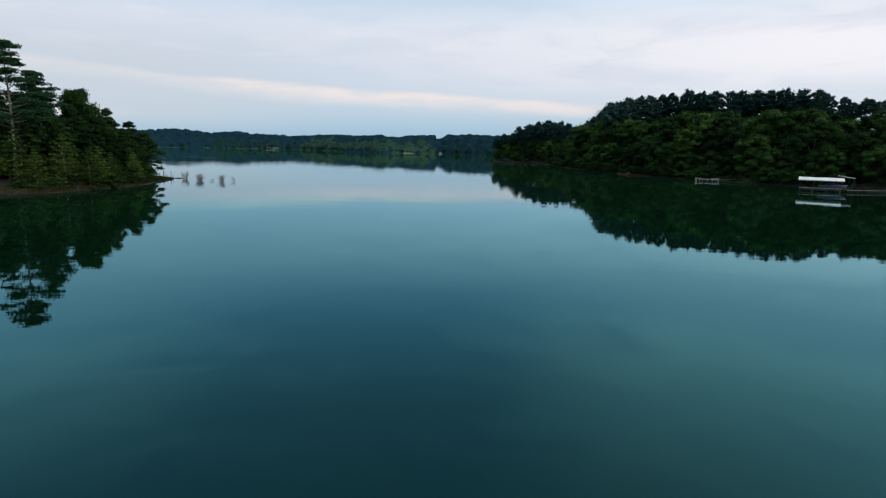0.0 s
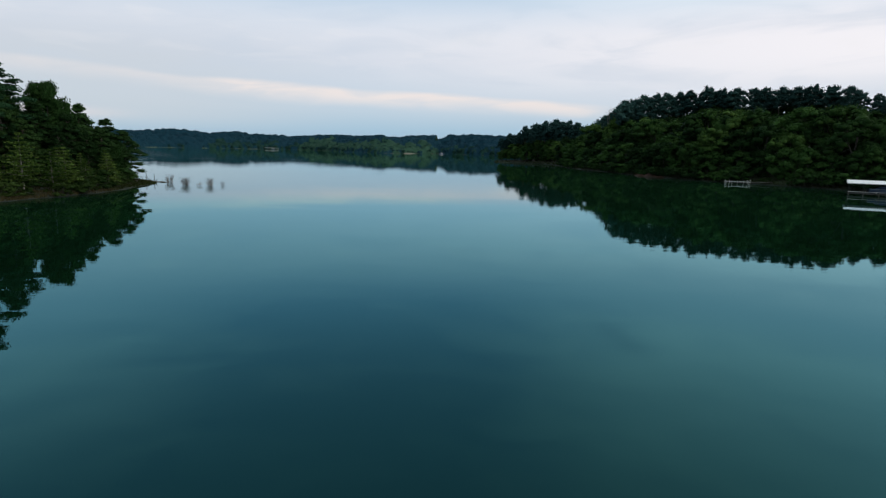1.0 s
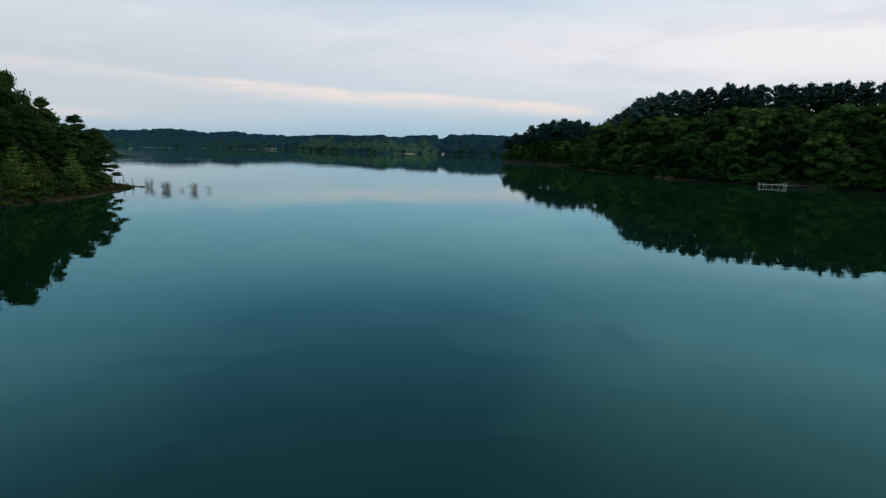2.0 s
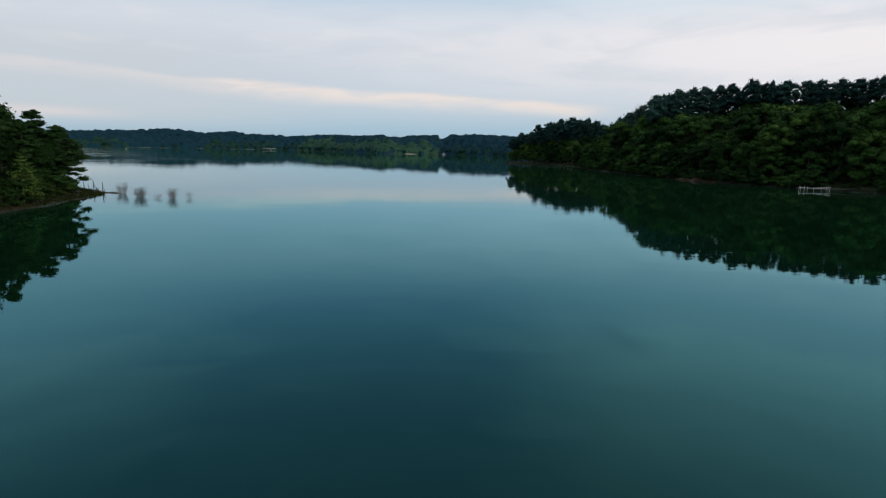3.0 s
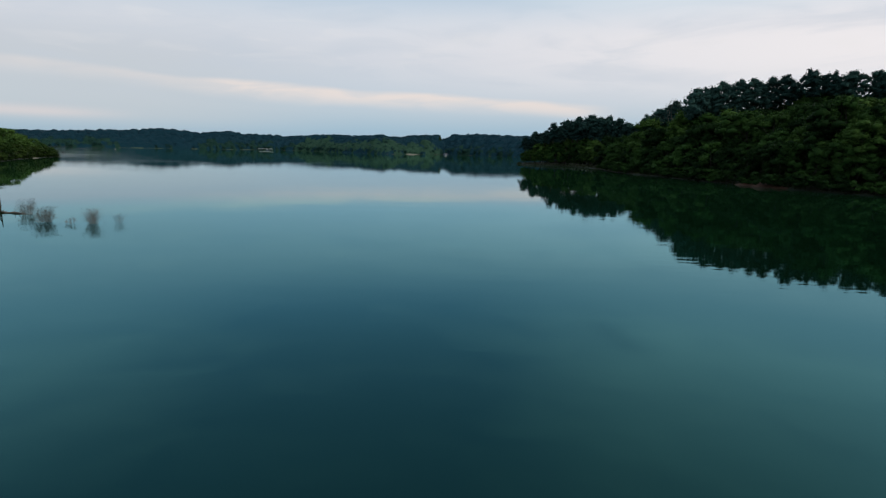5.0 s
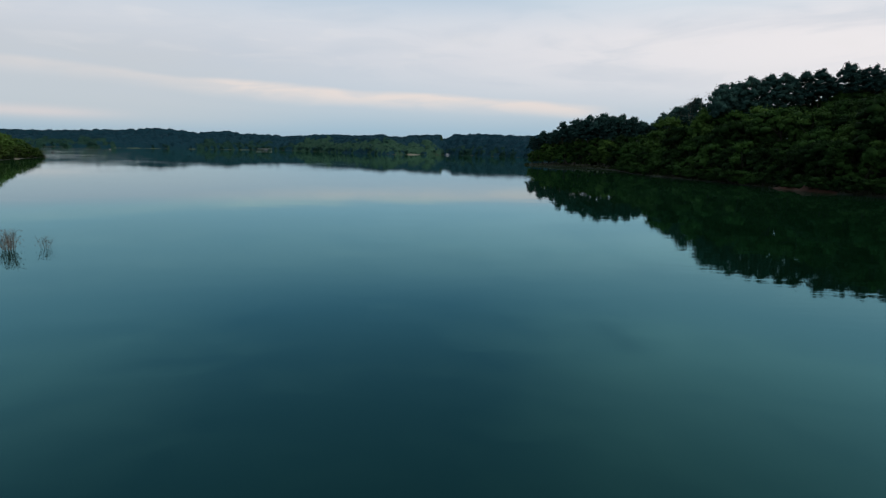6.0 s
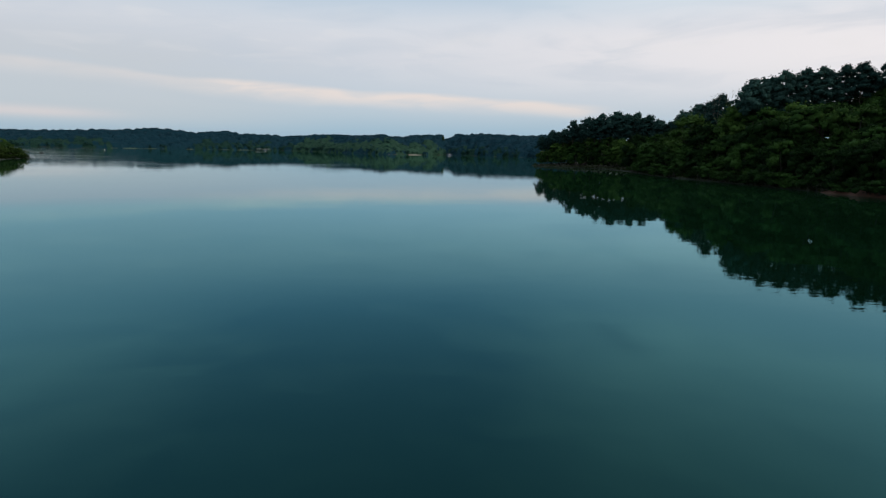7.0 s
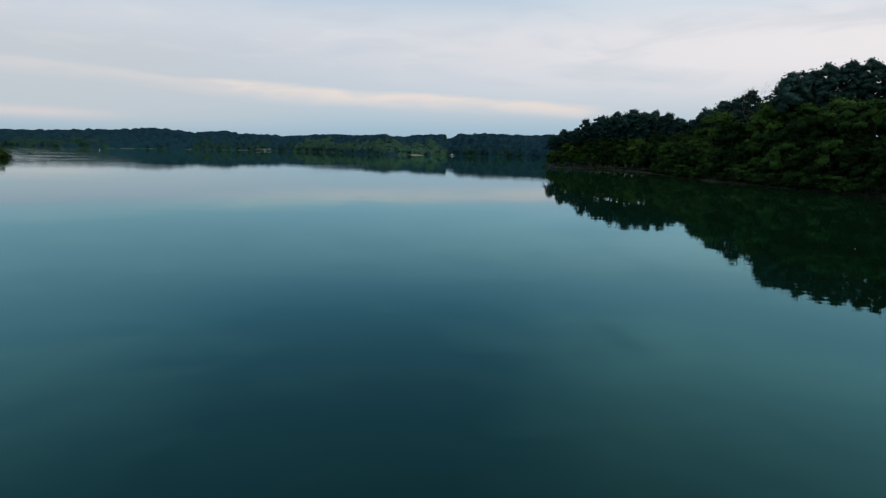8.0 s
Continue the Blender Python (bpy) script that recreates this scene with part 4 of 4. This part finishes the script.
def shore_trees(spots, seed):
    """The front rows on the far shores: rounded crowns of several lobes, joined by colour."""
    rng = np.random.default_rng(seed)
    sets = {"green": [], "dark": []}
    for x, y, low, high, r, green in spots:
        d = shore_distance(np.array([x]), np.array([y]))[0]
        if d > (34 if -275 < x < 0 else 17):
            continue
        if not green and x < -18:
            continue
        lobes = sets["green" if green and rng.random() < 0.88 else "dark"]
        h = (high - low) * rng.uniform(0.85, 1.15) if d > 12 else min(high - low, 9.0) * rng.uniform(0.7, 1.25)
        base, wide = max(low - 0.3, low + h - 12.0), min(r * 0.9, h * 0.75)
        h = low + h - base
        for k in range(5):
            ang, f = rng.uniform(0, 6.28), (k + 0.5) / 5
            out = wide * (1 - 0.8 * f * f) * rng.uniform(0.3, 0.75)
            rr = wide * rng.uniform(0.45, 0.7)
            c = np.array([x + math.cos(ang) * out, y + math.sin(ang) * out, base + h * (0.16 + 0.66 * f)])
            lobes.append(lobe(rng, c, [rr, rr, min(rr * 0.85, h * 0.26)], 24, 0.8, 4))
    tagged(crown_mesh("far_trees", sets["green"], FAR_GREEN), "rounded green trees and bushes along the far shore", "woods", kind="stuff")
    tagged(crown_mesh("far_trees", sets["dark"], FAR_DARK), "dark trees along the far shore, blued with haze", "woods", kind="stuff")


shore_trees(far_spots(3), 8)


# ---- the boathouse on the eastern shore ----
def at_local(root, x, y, z, turn):
    root.matrix_basis = pose(x, y, z, 0, 0, turn)
    return root


def gable_roof(length, depth, eave, ridge, parent, overhang=0.35):
    """Two slopes of ribbed white sheet on a ridge, with a fascia board round the edge."""
    half = depth / 2 + overhang
    slope = math.atan2(ridge - eave, depth / 2)
    for side in (-1, 1):
        bm = bmesh.new()
        run = half / math.cos(slope)
        mid_y = depth / 2 + side * half / 2
        mid_z = ridge - math.tan(slope) * half / 2
        box(bm, (length + 2 * overhang, run, 0.05), (length / 2, mid_y, mid_z), (-side * math.degrees(slope), 0, 0))
        sheet = part("roof_slope", bm, WHITE_METAL, parent, "white ribbed metal roof slope")
        ribs = int(length / 0.6)
        for k in range(ribs + 1):
            bm = bmesh.new()
            box(bm, (0.05, run, 0.04), (k * length / ribs, mid_y, mid_z + 0.045), (-side * math.degrees(slope), 0, 0))
            part("rib", bm, WHITE_METAL, sheet)
        bm = bmesh.new()
        box(bm, (length + 2 * overhang, 0.04, 0.16), (length / 2, depth / 2 + side * (half + 0.022), ridge - math.tan(slope) * half - 0.06), bevel=0.006)
        part("fascia", bm, WHITE_PAINT, parent)
    bm = bmesh.new()
    box(bm, (length + 2 * overhang, 0.22, 0.05), (length / 2, depth / 2, ridge + 0.055), bevel=0.01)
    part("ridge_cap", bm, WHITE_METAL, parent)


def post(parent, x, y, low, high, size, mat, name="post"):
    bm = bmesh.new()
    box(bm, (size, size, high - low), (x, y, (low + high) / 2), bevel=0.012)
    return part(name, bm, mat, parent)


def deck_boards(parent, x0, x1, y0, y1, z, step=0.24):
    """Deck planks, each a piece of its own, all on one mesh."""
    bm = bmesh.new()
    box(bm, (step - 0.015, y1 - y0, 0.04), (0, 0, 0), bevel=0.005)
    first = part("plank", bm, DARK_PLANK, parent)
    n = int((x1 - x0) / step)
    for k in range(n):
        ob = first if k == 0 else new("plank", first.data)
        ob.parent = parent
        ob.location = (x0 + (k + 0.5) * step, (y0 + y1) / 2, z)


def boathouse():
    root = tagged(new("boathouse"), "open boathouse with a white metal roof standing in the water", "boathouse")
    gable_roof(8.0, 4.6, 2.62, 3.1, root)
    for x in (0.15, 2.7, 5.3, 7.85):
        for y in (0.15, 4.45):
            post(root, x, y, -1.2, 2.6, 0.11, DARK_PLANK)
    for y, x0, x1 in ((0.55, 0.0, 8.0), (4.1, 0.0, 8.0)):
        deck_boards(root, x0, x1, y - 0.5, y + 0.5, 0.5)
        bm = bmesh.new()
        box(bm, (8.0, 0.06, 0.2), (4.0, y - 0.56, 0.40), bevel=0.008)
        part("rim_joist", bm, DARK_PLANK, root)
    bm = bmesh.new()
    box(bm, (8.1, 0.05, 0.08), (4.0, -0.06, 0.80), bevel=0.008)
    part("rail", bm, WHITE_PAINT, root)
    for x in (0.02, 2.55, 5.15, 7.7):
        post(root, x, -0.06, -1.2, 0.76, 0.085, PLANK, "pile")
    for x in (0.15, 7.85):
        bm = bmesh.new()
        box(bm, (0.08, 4.3, 0.14), (x, 2.3, 2.38), bevel=0.01)
        part("tie_beam", bm, DARK_PLANK, root)
    at_local(root, 82.2, 127.6, 0, -33)


def boat():
    root = tagged(new("boat"), "slate blue motorboat under a dark blue cover on a lift", "boat")
    v, f = [], []
    n = 12
    for k in range(n + 1):
        t = k / n
        w = 1.05 * (1 - max(0, (t - 0.55) / 0.45) ** 2.2) + 0.02
        keel = 0.0 + 0.55 * max(0, (t - 0.6) / 0.4) ** 2
        top = 0.95 + 0.18 * t * t
        x = t * 5.4
        v += [(x, -w, top), (x, -w * 0.88, 0.4 + keel * 0.7), (x, 0, keel), (x, w * 0.88, 0.4 + keel * 0.7), (x, w, top)]
    for k in range(n):
        for j in range(4):
            a = k * 5 + j
            f.append((a, a + 5, a + 6, a + 1))
    hull = mesh_object("hull", v, np.array(f), HULL, root, True)
    v, f = [], []
    for k in range(n + 1):
        t = k / n
        w = 1.0 * (1 - max(0, (t - 0.55) / 0.45) ** 2.2) + 0.02
        hump = 0.95 + 0.18 * t * t + 0.55 * math.exp(-((t - 0.45) / 0.2) ** 2) + 0.06 * math.sin(k * 2.1)
        for j in range(7):
            s = j / 6 * 2 - 1
            v.append((t * 5.4, s * w * 1.03, 0.93 + 0.18 * t * t + (hump - 0.93 - 0.18 * t * t + 0.08) * (1 - abs(s) ** 2.4)))
    for k in range(n):
        for j in range(6):
            a = k * 7 + j
            f.append((a, a + 7, a + 8, a + 1))
    mesh_object("cover", v, np.array(f), BLUE_TARP, root, True)
    for side in (-1, 1):
        edge = [(t * 5.4, side * (1.07 * (1 - max(0, (t - 0.55) / 0.45) ** 2.2) + 0.02), 0.96 + 0.18 * t * t) for t in np.linspace(0, 1, 13)]
        v, f = tube(edge, [0.035] * 13, 5)
        mesh_object("gunwale_trim", v, f, ALU, hull, True)
    bm = bmesh.new()
    box(bm, (0.32, 0.4, 0.75), (-0.28, 0, 0.75), bevel=0.06)
    part("outboard_motor", bm, DARK_RUBBER, root, "dark outboard engine")
    for x in (1.2, 3.6):
        bm = bmesh.new()
        box(bm, (0.1, 3.0, 0.1), (x, 0, 0.16), bevel=0.01)
        part("lift_beam", bm, ALU, root)
    u = Vector((math.cos(radians(-33)), math.sin(radians(-33)), 0))
    w = Vector((-u.y, u.x, 0))
    spot = Vector((82.2, 127.6, 0)) + u * 3.6 + w * 2.1
    at_local(root, spot.x, spot.y, 0.42, -33)


def canopy_shelter():
    """A lean-to: one thin tilted sheet on four posts over a small deck."""
    root = tagged(new("boat_shelter"), "small lean-to shelter with one tilted white sheet roof", "shelter")
    bm = bmesh.new()
    box(bm, (2.7, 2.4, 0.05), (1.2, 1.4, 3.0), (0, 9, 0), bevel=0.01)
    for k in range(7):
        box(bm, (2.7, 0.05, 0.04), (1.2, 0.25 + k * 0.38, 3.04), (0, 9, 0))
    part("roof_slope", bm, WHITE_METAL, root, "white ribbed metal sheet")
    for x, top in ((0.15, 3.1), (2.3, 2.78)):
        for y in (0.3, 2.5):
            post(root, x, y, -1.3, top, 0.07, DARK_PLANK)
        bm = bmesh.new()
        box(bm, (0.06, 2.5, 0.12), (x, 1.4, top - 0.02), bevel=0.008)
        part("tie_beam", bm, DARK_PLANK, root)
    deck_boards(root, 0, 2.5, 0.1, 2.7, 0.2)
    at_local(root, 91.9, 127.4, 0.3, -14)


def gangway():
    root = tagged(new("gangway"), "narrow grey plank walkway leading to the bank", "walkway")
    deck_boards(root, 0, 12.0, -0.55, 0.55, 0.55)
    for y in (-0.5, 0.5):
        bm = bmesh.new()
        box(bm, (12.0, 0.05, 0.14), (6.0, y * 1.14, 0.50), bevel=0.006)
        part("stringer", bm, PLANK, root)
    for x in (0.2, 3.0, 6.0, 9.0):
        for y in (-0.42, 0.42):
            post(root, x, y, -1.2, 0.5, 0.1, DARK_PLANK)
    at_local(root, 90.4, 124.2, 0, 12)


boathouse()
boat()
canopy_shelter()
gangway()


# ---- the small white dock ----
def small_dock():
    root = tagged(new("dock"), "small dock with white posts and a white rail", "dock")
    deck_boards(root, 0, 6.4, 0, 1.6, 0.5)
    for x, high in ((0.0, 1.08), (0.3, 0.95), (1.1, 1.1), (1.75, 0.88), (3.1, 0.92), (4.6, 0.98), (5.6, 1.05), (5.95, 1.0), (6.3, 1.15)):
        post(root, x, -0.06, -1.2, high, 0.07, WHITE_PAINT)
    for x in (0.1, 2.2, 4.3, 6.2):
        post(root, x, 1.66, -1.2, 0.62, 0.07, DARK_PLANK)
    bm = bmesh.new()
    box(bm, (6.4, 0.04, 0.09), (3.15, -0.125, 0.62), (0, 1.0, 0), bevel=0.008)
    part("rail", bm, WHITE_PAINT, root)
    bm = bmesh.new()
    box(bm, (2.9, 0.04, 0.07), (4.9, -0.17, 0.84), (0, -6, 0), bevel=0.008)
    part("handrail", bm, WHITE_PAINT, root, "slanting white handrail")
    for y in (0.1, 1.5):
        bm = bmesh.new()
        box(bm, (6.4, 0.06, 0.16), (3.2, y, 0.4), bevel=0.008)
        part("joist", bm, DARK_PLANK, root)
    bm = bmesh.new()
    box(bm, (6.0, 1.0, 0.07), (8.9, 0.9, 0.62), (0, -2.5, 0), bevel=0.01)
    part("ramp", bm, PLANK, root, "grey plank ramp to the bank")
    at_local(root, 74.5, 163.8, 0, -14)


small_dock()


# ---- things in and along the water ----
def dead_brush(x, y, height, width, seed, count=46):
    """A clump of drowned brush: thin forked stems standing out of the water."""
    rng = np.random.default_rng(seed)
    pieces = []
    for k in range(count):
        a, r = rng.uniform(0, 6.28), width * 0.5 * math.sqrt(rng.random())
        base = np.array([math.cos(a) * r * 0.45, math.sin(a) * r * 0.4, -0.35])
        h = height * rng.uniform(0.45, 1.05)
        tip = np.array([math.cos(a) * r + rng.normal() * 0.18, math.sin(a) * r * 0.7 + rng.normal() * 0.18, h * (1 - 0.25 * r / width)])
        mid = (base + tip) / 2 + rng.normal(size=3) * 0.05
        pieces.append(tube([base, mid, tip], [0.010, 0.008, 0.004], 3))
        for _ in range(4):
            t = rng.uniform(0.45, 0.95)
            p = base * (1 - t) + tip * t
            q = p + rng.normal(size=3) * [0.16, 0.16, 0.05] + [0, 0, 0.18]
            pieces.append(tube([p, q], [0.006, 0.003], 3))
    v, f = merged(pieces)
    root = tagged(new("dead_brush"), "grey-brown clump of bare brush standing in shallow water", "brush", "clumps of brush in the shallows")
    mesh_object("bare_stem", v, f, REED, root)
    n = int(count * 4)
    c = np.stack([rng.uniform(-0.5, 0.5, n) * width, rng.uniform(-0.4, 0.4, n) * width, rng.uniform(0.1, 0.95, n) * height], 1)
    v, f = sprays(rng, c, rng.normal(size=(n, 3)) + [0, -0.4, 0], 0.10, 0.4)
    mesh_object("dry_foliage", v, f, REED, root)
    at_local(root, x, y, 0, seed * 37)


for x, y, h, w, seed in [(-55.2, 116.9, 1.75, 1.7, 1), (-49.9, 112.0, 1.5, 1.9, 2), (-47.0, 111.2, 0.65, 1.3, 3), (-45.2, 111.6, 1.45, 1.7, 4), (-43.3, 112.4, 1.0, 0.9, 5)]:
    dead_brush(x, y, h, w, seed, {1: 60, 2: 90, 4: 60}.get(seed, 12))


def stake(x, y, height, lean, seed):
    """A weathered drowned stem with a broken top and a stub or two."""
    rng = np.random.default_rng(seed)
    top = np.array([math.sin(radians(lean)) * height, rng.normal() * 0.08, height])
    pieces = [tube([[0, 0, -0.5], top * 0.5 + rng.normal(size=3) * 0.03, top, top + [0.02, 0, 0.06]], [0.07, 0.055, 0.04, 0.01], 6)]
    for _ in range(2):
        t = rng.uniform(0.3, 0.8)
        p = top * t
        pieces.append(tube([p, p + rng.normal(size=3) * [0.25, 0.2, 0.1] + [0, 0, 0.12]], [0.025, 0.008], 4))
    v, f = merged(pieces)
    ob = mesh_object("dead_stake", v, f, GREY_BARK, smooth=True)
    z = max(float(ground_z(np.array([x]), np.array([y]))[0]), -0.3) if height > 0 else 0
    tagged(at_local(ob, x, y, z, seed * 53), "weathered dark dead stem jutting up at the point", "dead stem", "dead stems at the point")


for x, y, h, lean, seed in [(-58.7, 117.9, 1.25, 3, 1), (-61.4, 120.2, 1.3, -4, 2), (-60.4, 119.6, 0.9, 32, 3), (-62.3, 120.5, 0.7, 8, 4), (-63.6, 121.3, 0.95, 2, 5), (-65.6, 122.6, 1.2, -3, 6), (-59.8, 119.0, 0.5, -20, 7), (-57.4, 116.0, 0.5, 14, 8), (-66.9, 122.9, 0.7, 5, 9)]:
    stake(x, y, h * 1.3, lean, seed)


def fallen_log(x, y, z, length, turn, tilt, seed):
    rng = np.random.default_rng(seed)
    pts = [np.array([t * length, rng.normal() * 0.05, rng.normal() * 0.03]) for t in np.linspace(0, 1, 6)]
    pieces = [tube(pts, [0.13, 0.12, 0.11, 0.09, 0.07, 0.03], 8)]
    for k in range(3):
        p = pts[2 + k]
        pieces.append(tube([p, p + np.array([0.15, rng.normal() * 0.25, rng.uniform(0.15, 0.5)])], [0.035, 0.01], 5))
    v, f = merged(pieces)
    ob = mesh_object("fallen_log", v, f, DEAD, smooth=True)
    ob.matrix_basis = pose(x, y, z, 0, tilt, turn)
    tagged(ob, "grey fallen log lying in the shallows", "log")


fallen_log(-60.6, 118.2, 0.12, 2.6, -6, 2, 1)
fallen_log(-58.3, 117.9, 0.06, 3.0, -12, 1, 2)


def buoy(x, y, mat, label, r):
    """A round float with a collar and a short staff."""
    root = tagged(new("buoy"), label, "buoy")
    bm = bmesh.new()
    bmesh.ops.create_uvsphere(bm, u_segments=16, v_segments=10, radius=r, matrix=Matrix.Diagonal((1, 1, 0.8, 1)))
    part("float", bm, mat, root)
    bm = bmesh.new()
    bmesh.ops.create_cone(bm, cap_ends=True, segments=12, radius1=r * 0.25, radius2=r * 0.2, depth=r * 0.9, matrix=Matrix.Translation((0, 0, r * 1.1)))
    part("staff", bm, mat, root)
    bm = bmesh.new()
    bmesh.ops.create_cone(bm, cap_ends=True, segments=16, radius1=r * 1.06, radius2=r * 1.06, depth=r * 0.18)
    part("collar", bm, DARK_RUBBER, root)
    at_local(root, x, y, r * 0.25, 0)


buoy(-268, 435, DARK_RUBBER, "dark round mooring float on the open water", 0.8)
buoy(-359, 650, WHITE_PAINT, "white round buoy on the open water", 0.55)


# ---- far shore: a covered dock, a moored boat and pale beaches ----
def far_dock():
    root = tagged(new("covered_dock"), "long covered dock with a pale flat roof on the far shore", "dock")
    bm = bmesh.new()
    box(bm, (23, 8, 0.22), (0, 0, 2.5), bevel=0.05)
    part("roof", bm, WHITE_METAL, root)
    bm = bmesh.new()
    box(bm, (22, 7, 0.3), (0, 0, 0.6), bevel=0.03)
    part("platform", bm, DARK_PLANK, root)
    for x in (-10.5, -3.5, 3.5, 10.5):
        for y in (-3, 3):
            post(root, x, y, -1.5, 2.5, 0.25, DARK_PLANK)
    at_local(root, -312, 1002, 0, 8)
    hull = tagged(new("boat"), "small white boat moored by the far dock", "boat")
    for name, size, z, mat in (("hull", (5.5, 2.0, 0.9), 0.35, HULL), ("cabin", (2.0, 1.5, 0.9), 1.2, WHITE_PAINT)):
        bm = bmesh.new()
        box(bm, size, (0, 0, z), bevel=0.3)
        part(name, bm, mat, hull)
    at_local(hull, -306, 992, 0, 20)


far_dock()


def far_boat(x, y, turn):
    root = tagged(new("boat"), "small white boat by the far wooded shore", "boat")
    for name, size, z, mat in (("hull", (8.5, 2.4, 1.1), 0.45, HULL), ("cabin", (3.0, 1.9, 1.1), 1.45, WHITE_PAINT)):
        bm = bmesh.new()
        box(bm, size, (0, 0, z), bevel=0.35)
        part(name, bm, mat, root)
    at_local(root, x, y, 0, turn)


far_boat(-8, 868, 5)


def beach(x, y, length, width, turn, mat, label, seed, height=0.5):
    """A low uneven strip of bare shore."""
    rng = np.random.default_rng(seed)
    n, m = 24, 6
    v = []
    for i in range(n + 1):
        for j in range(m + 1):
            s, t = i / n * 2 - 1, j / m
            taper = max(0.0, 1 - abs(s) ** 3)
            v.append((s * length / 2, (t - 0.35) * width * (0.35 + 0.65 * taper) + 0.1 * width * math.sin(i * 0.9), -0.25 + (height + 0.25) * smooth(np.array(t), 0, 0.8) * taper + rng.normal() * 0.03 * height))
    i, j = np.meshgrid(np.arange(n), np.arange(m), indexing="ij")
    a = i * (m + 1) + j
    f = np.stack([a, a + m + 1, a + m + 2, a + 1], -1).reshape(-1, 4)
    ob = mesh_object("bank_strip", v, f, mat, smooth=True)
    ob.matrix_basis = pose(x, y, 0, 0, 0, turn)
    tagged(ob, label, "bank", kind="structure")


beach(-67, 826, 55, 8, -40, SAND, "pale sandy strip under the far trees", 1, 1.2)
for x, y, length, turn in ((-352, 998, 72, 62), (-400, 936, 84, 45), (-455, 870, 86, 54)):
    beach(x, y, length + 8, 7, turn, SHORE_GRASS, "thin pale olive strip of grassy shore under the far woods", 4, 1.2)
beach(-186.5, 297, 6, 4, 70, SAND, "pale sandy landing on the headland", 2, 0.4)
beach(66.0, 199, 19, 3.0, -76, CLAY, "eroded red clay bank under the trees", 3, 1.1)


# ---- grasses along the banks ----
def bank_grass(name, line, step, rows, seed, label, tall=0.5, per=7, blades=None):
    """Tufts of long grass along a waterline, joined."""
    rng = np.random.default_rng(seed)
    cs, ns = [], []
    for inland in rows:
        for x, y, d in along_shore(line, step, inland, rng, 0.5):
            z = float(ground_z(np.array([x]), np.array([y]))[0])
            for _ in range(per):
                h = tall * rng.uniform(0.5, 1.3)
                cs.append((x + rng.normal() * 0.22, y + rng.normal() * 0.22, z + h * 0.4, h))
    for x, y, d in along_shore(line, step, 0.4, rng, 0.5):
        p = np.array([x, y]) + rng.normal(size=(per * 3, 2)) * 1.0
        for q, z in zip(p, ground_z(p[:, 0], p[:, 1])):
            if 0.02 < z < 0.5:
                h = tall * rng.uniform(0.25, 0.8)
                cs.append((q[0], q[1], z + h * 0.4, h))
    cs = np.array(cs)
    n = len(cs)
    a = rng.uniform(0, np.pi, n)
    u = np.stack([np.cos(a), np.sin(a), np.zeros(n)], 1) * 0.07
    tip = np.stack([rng.normal(size=n) * 0.14, rng.normal(size=n) * 0.14, np.full(n, 1.0)], 1) * cs[:, 3:4]
    low = cs[:, :3] - [0, 0, 1] * cs[:, 3:4] * 0.45
    v = np.stack([low - u, low + u, low + tip], 1).reshape(-1, 3)
    ob = mesh_object(name, v, np.arange(3 * n).reshape(n, 3), blades or GRASS)
    return tagged(ob, label, "grass", kind="stuff")


bank_grass("bank_grass", WEST[18:24], 0.4, (0.05, 0.25, 0.5, 1.0, 1.6, 2.4, 3.4, 4.6, 6.0), 3, "short dry brownish grass on the western bank", 0.3, blades=DRY_GRASS)
bank_grass("bank_grass", WEST[13:19], 0.4, (0.05, 0.3, 0.7, 1.4, 2.4, 3.6, 5.0), 6, "short green grass on the tip of the western point", 0.3)
bank_grass("bank_grass", EAST[3:20], 0.8, (0.4, 1.0, 1.8), 4, "long grass along the eastern waterline", 0.7, 5)

bank_grass("bank_grass", WEST[3:10], 1.0, (0.1, 0.6, 1.2), 5, "long green grass along the headland", 0.9, 6)

edge_rng = np.random.default_rng(9)
for x, y, d in along_shore(WEST[18:22], 2.6, 1.3, edge_rng, 0.5):
    plant("light_shrub", x, y, 1.5 + edge_rng.uniform(-0.4, 0.5), WEST_WOODS, label="low straggly green shrub by the water", wide=1.2)
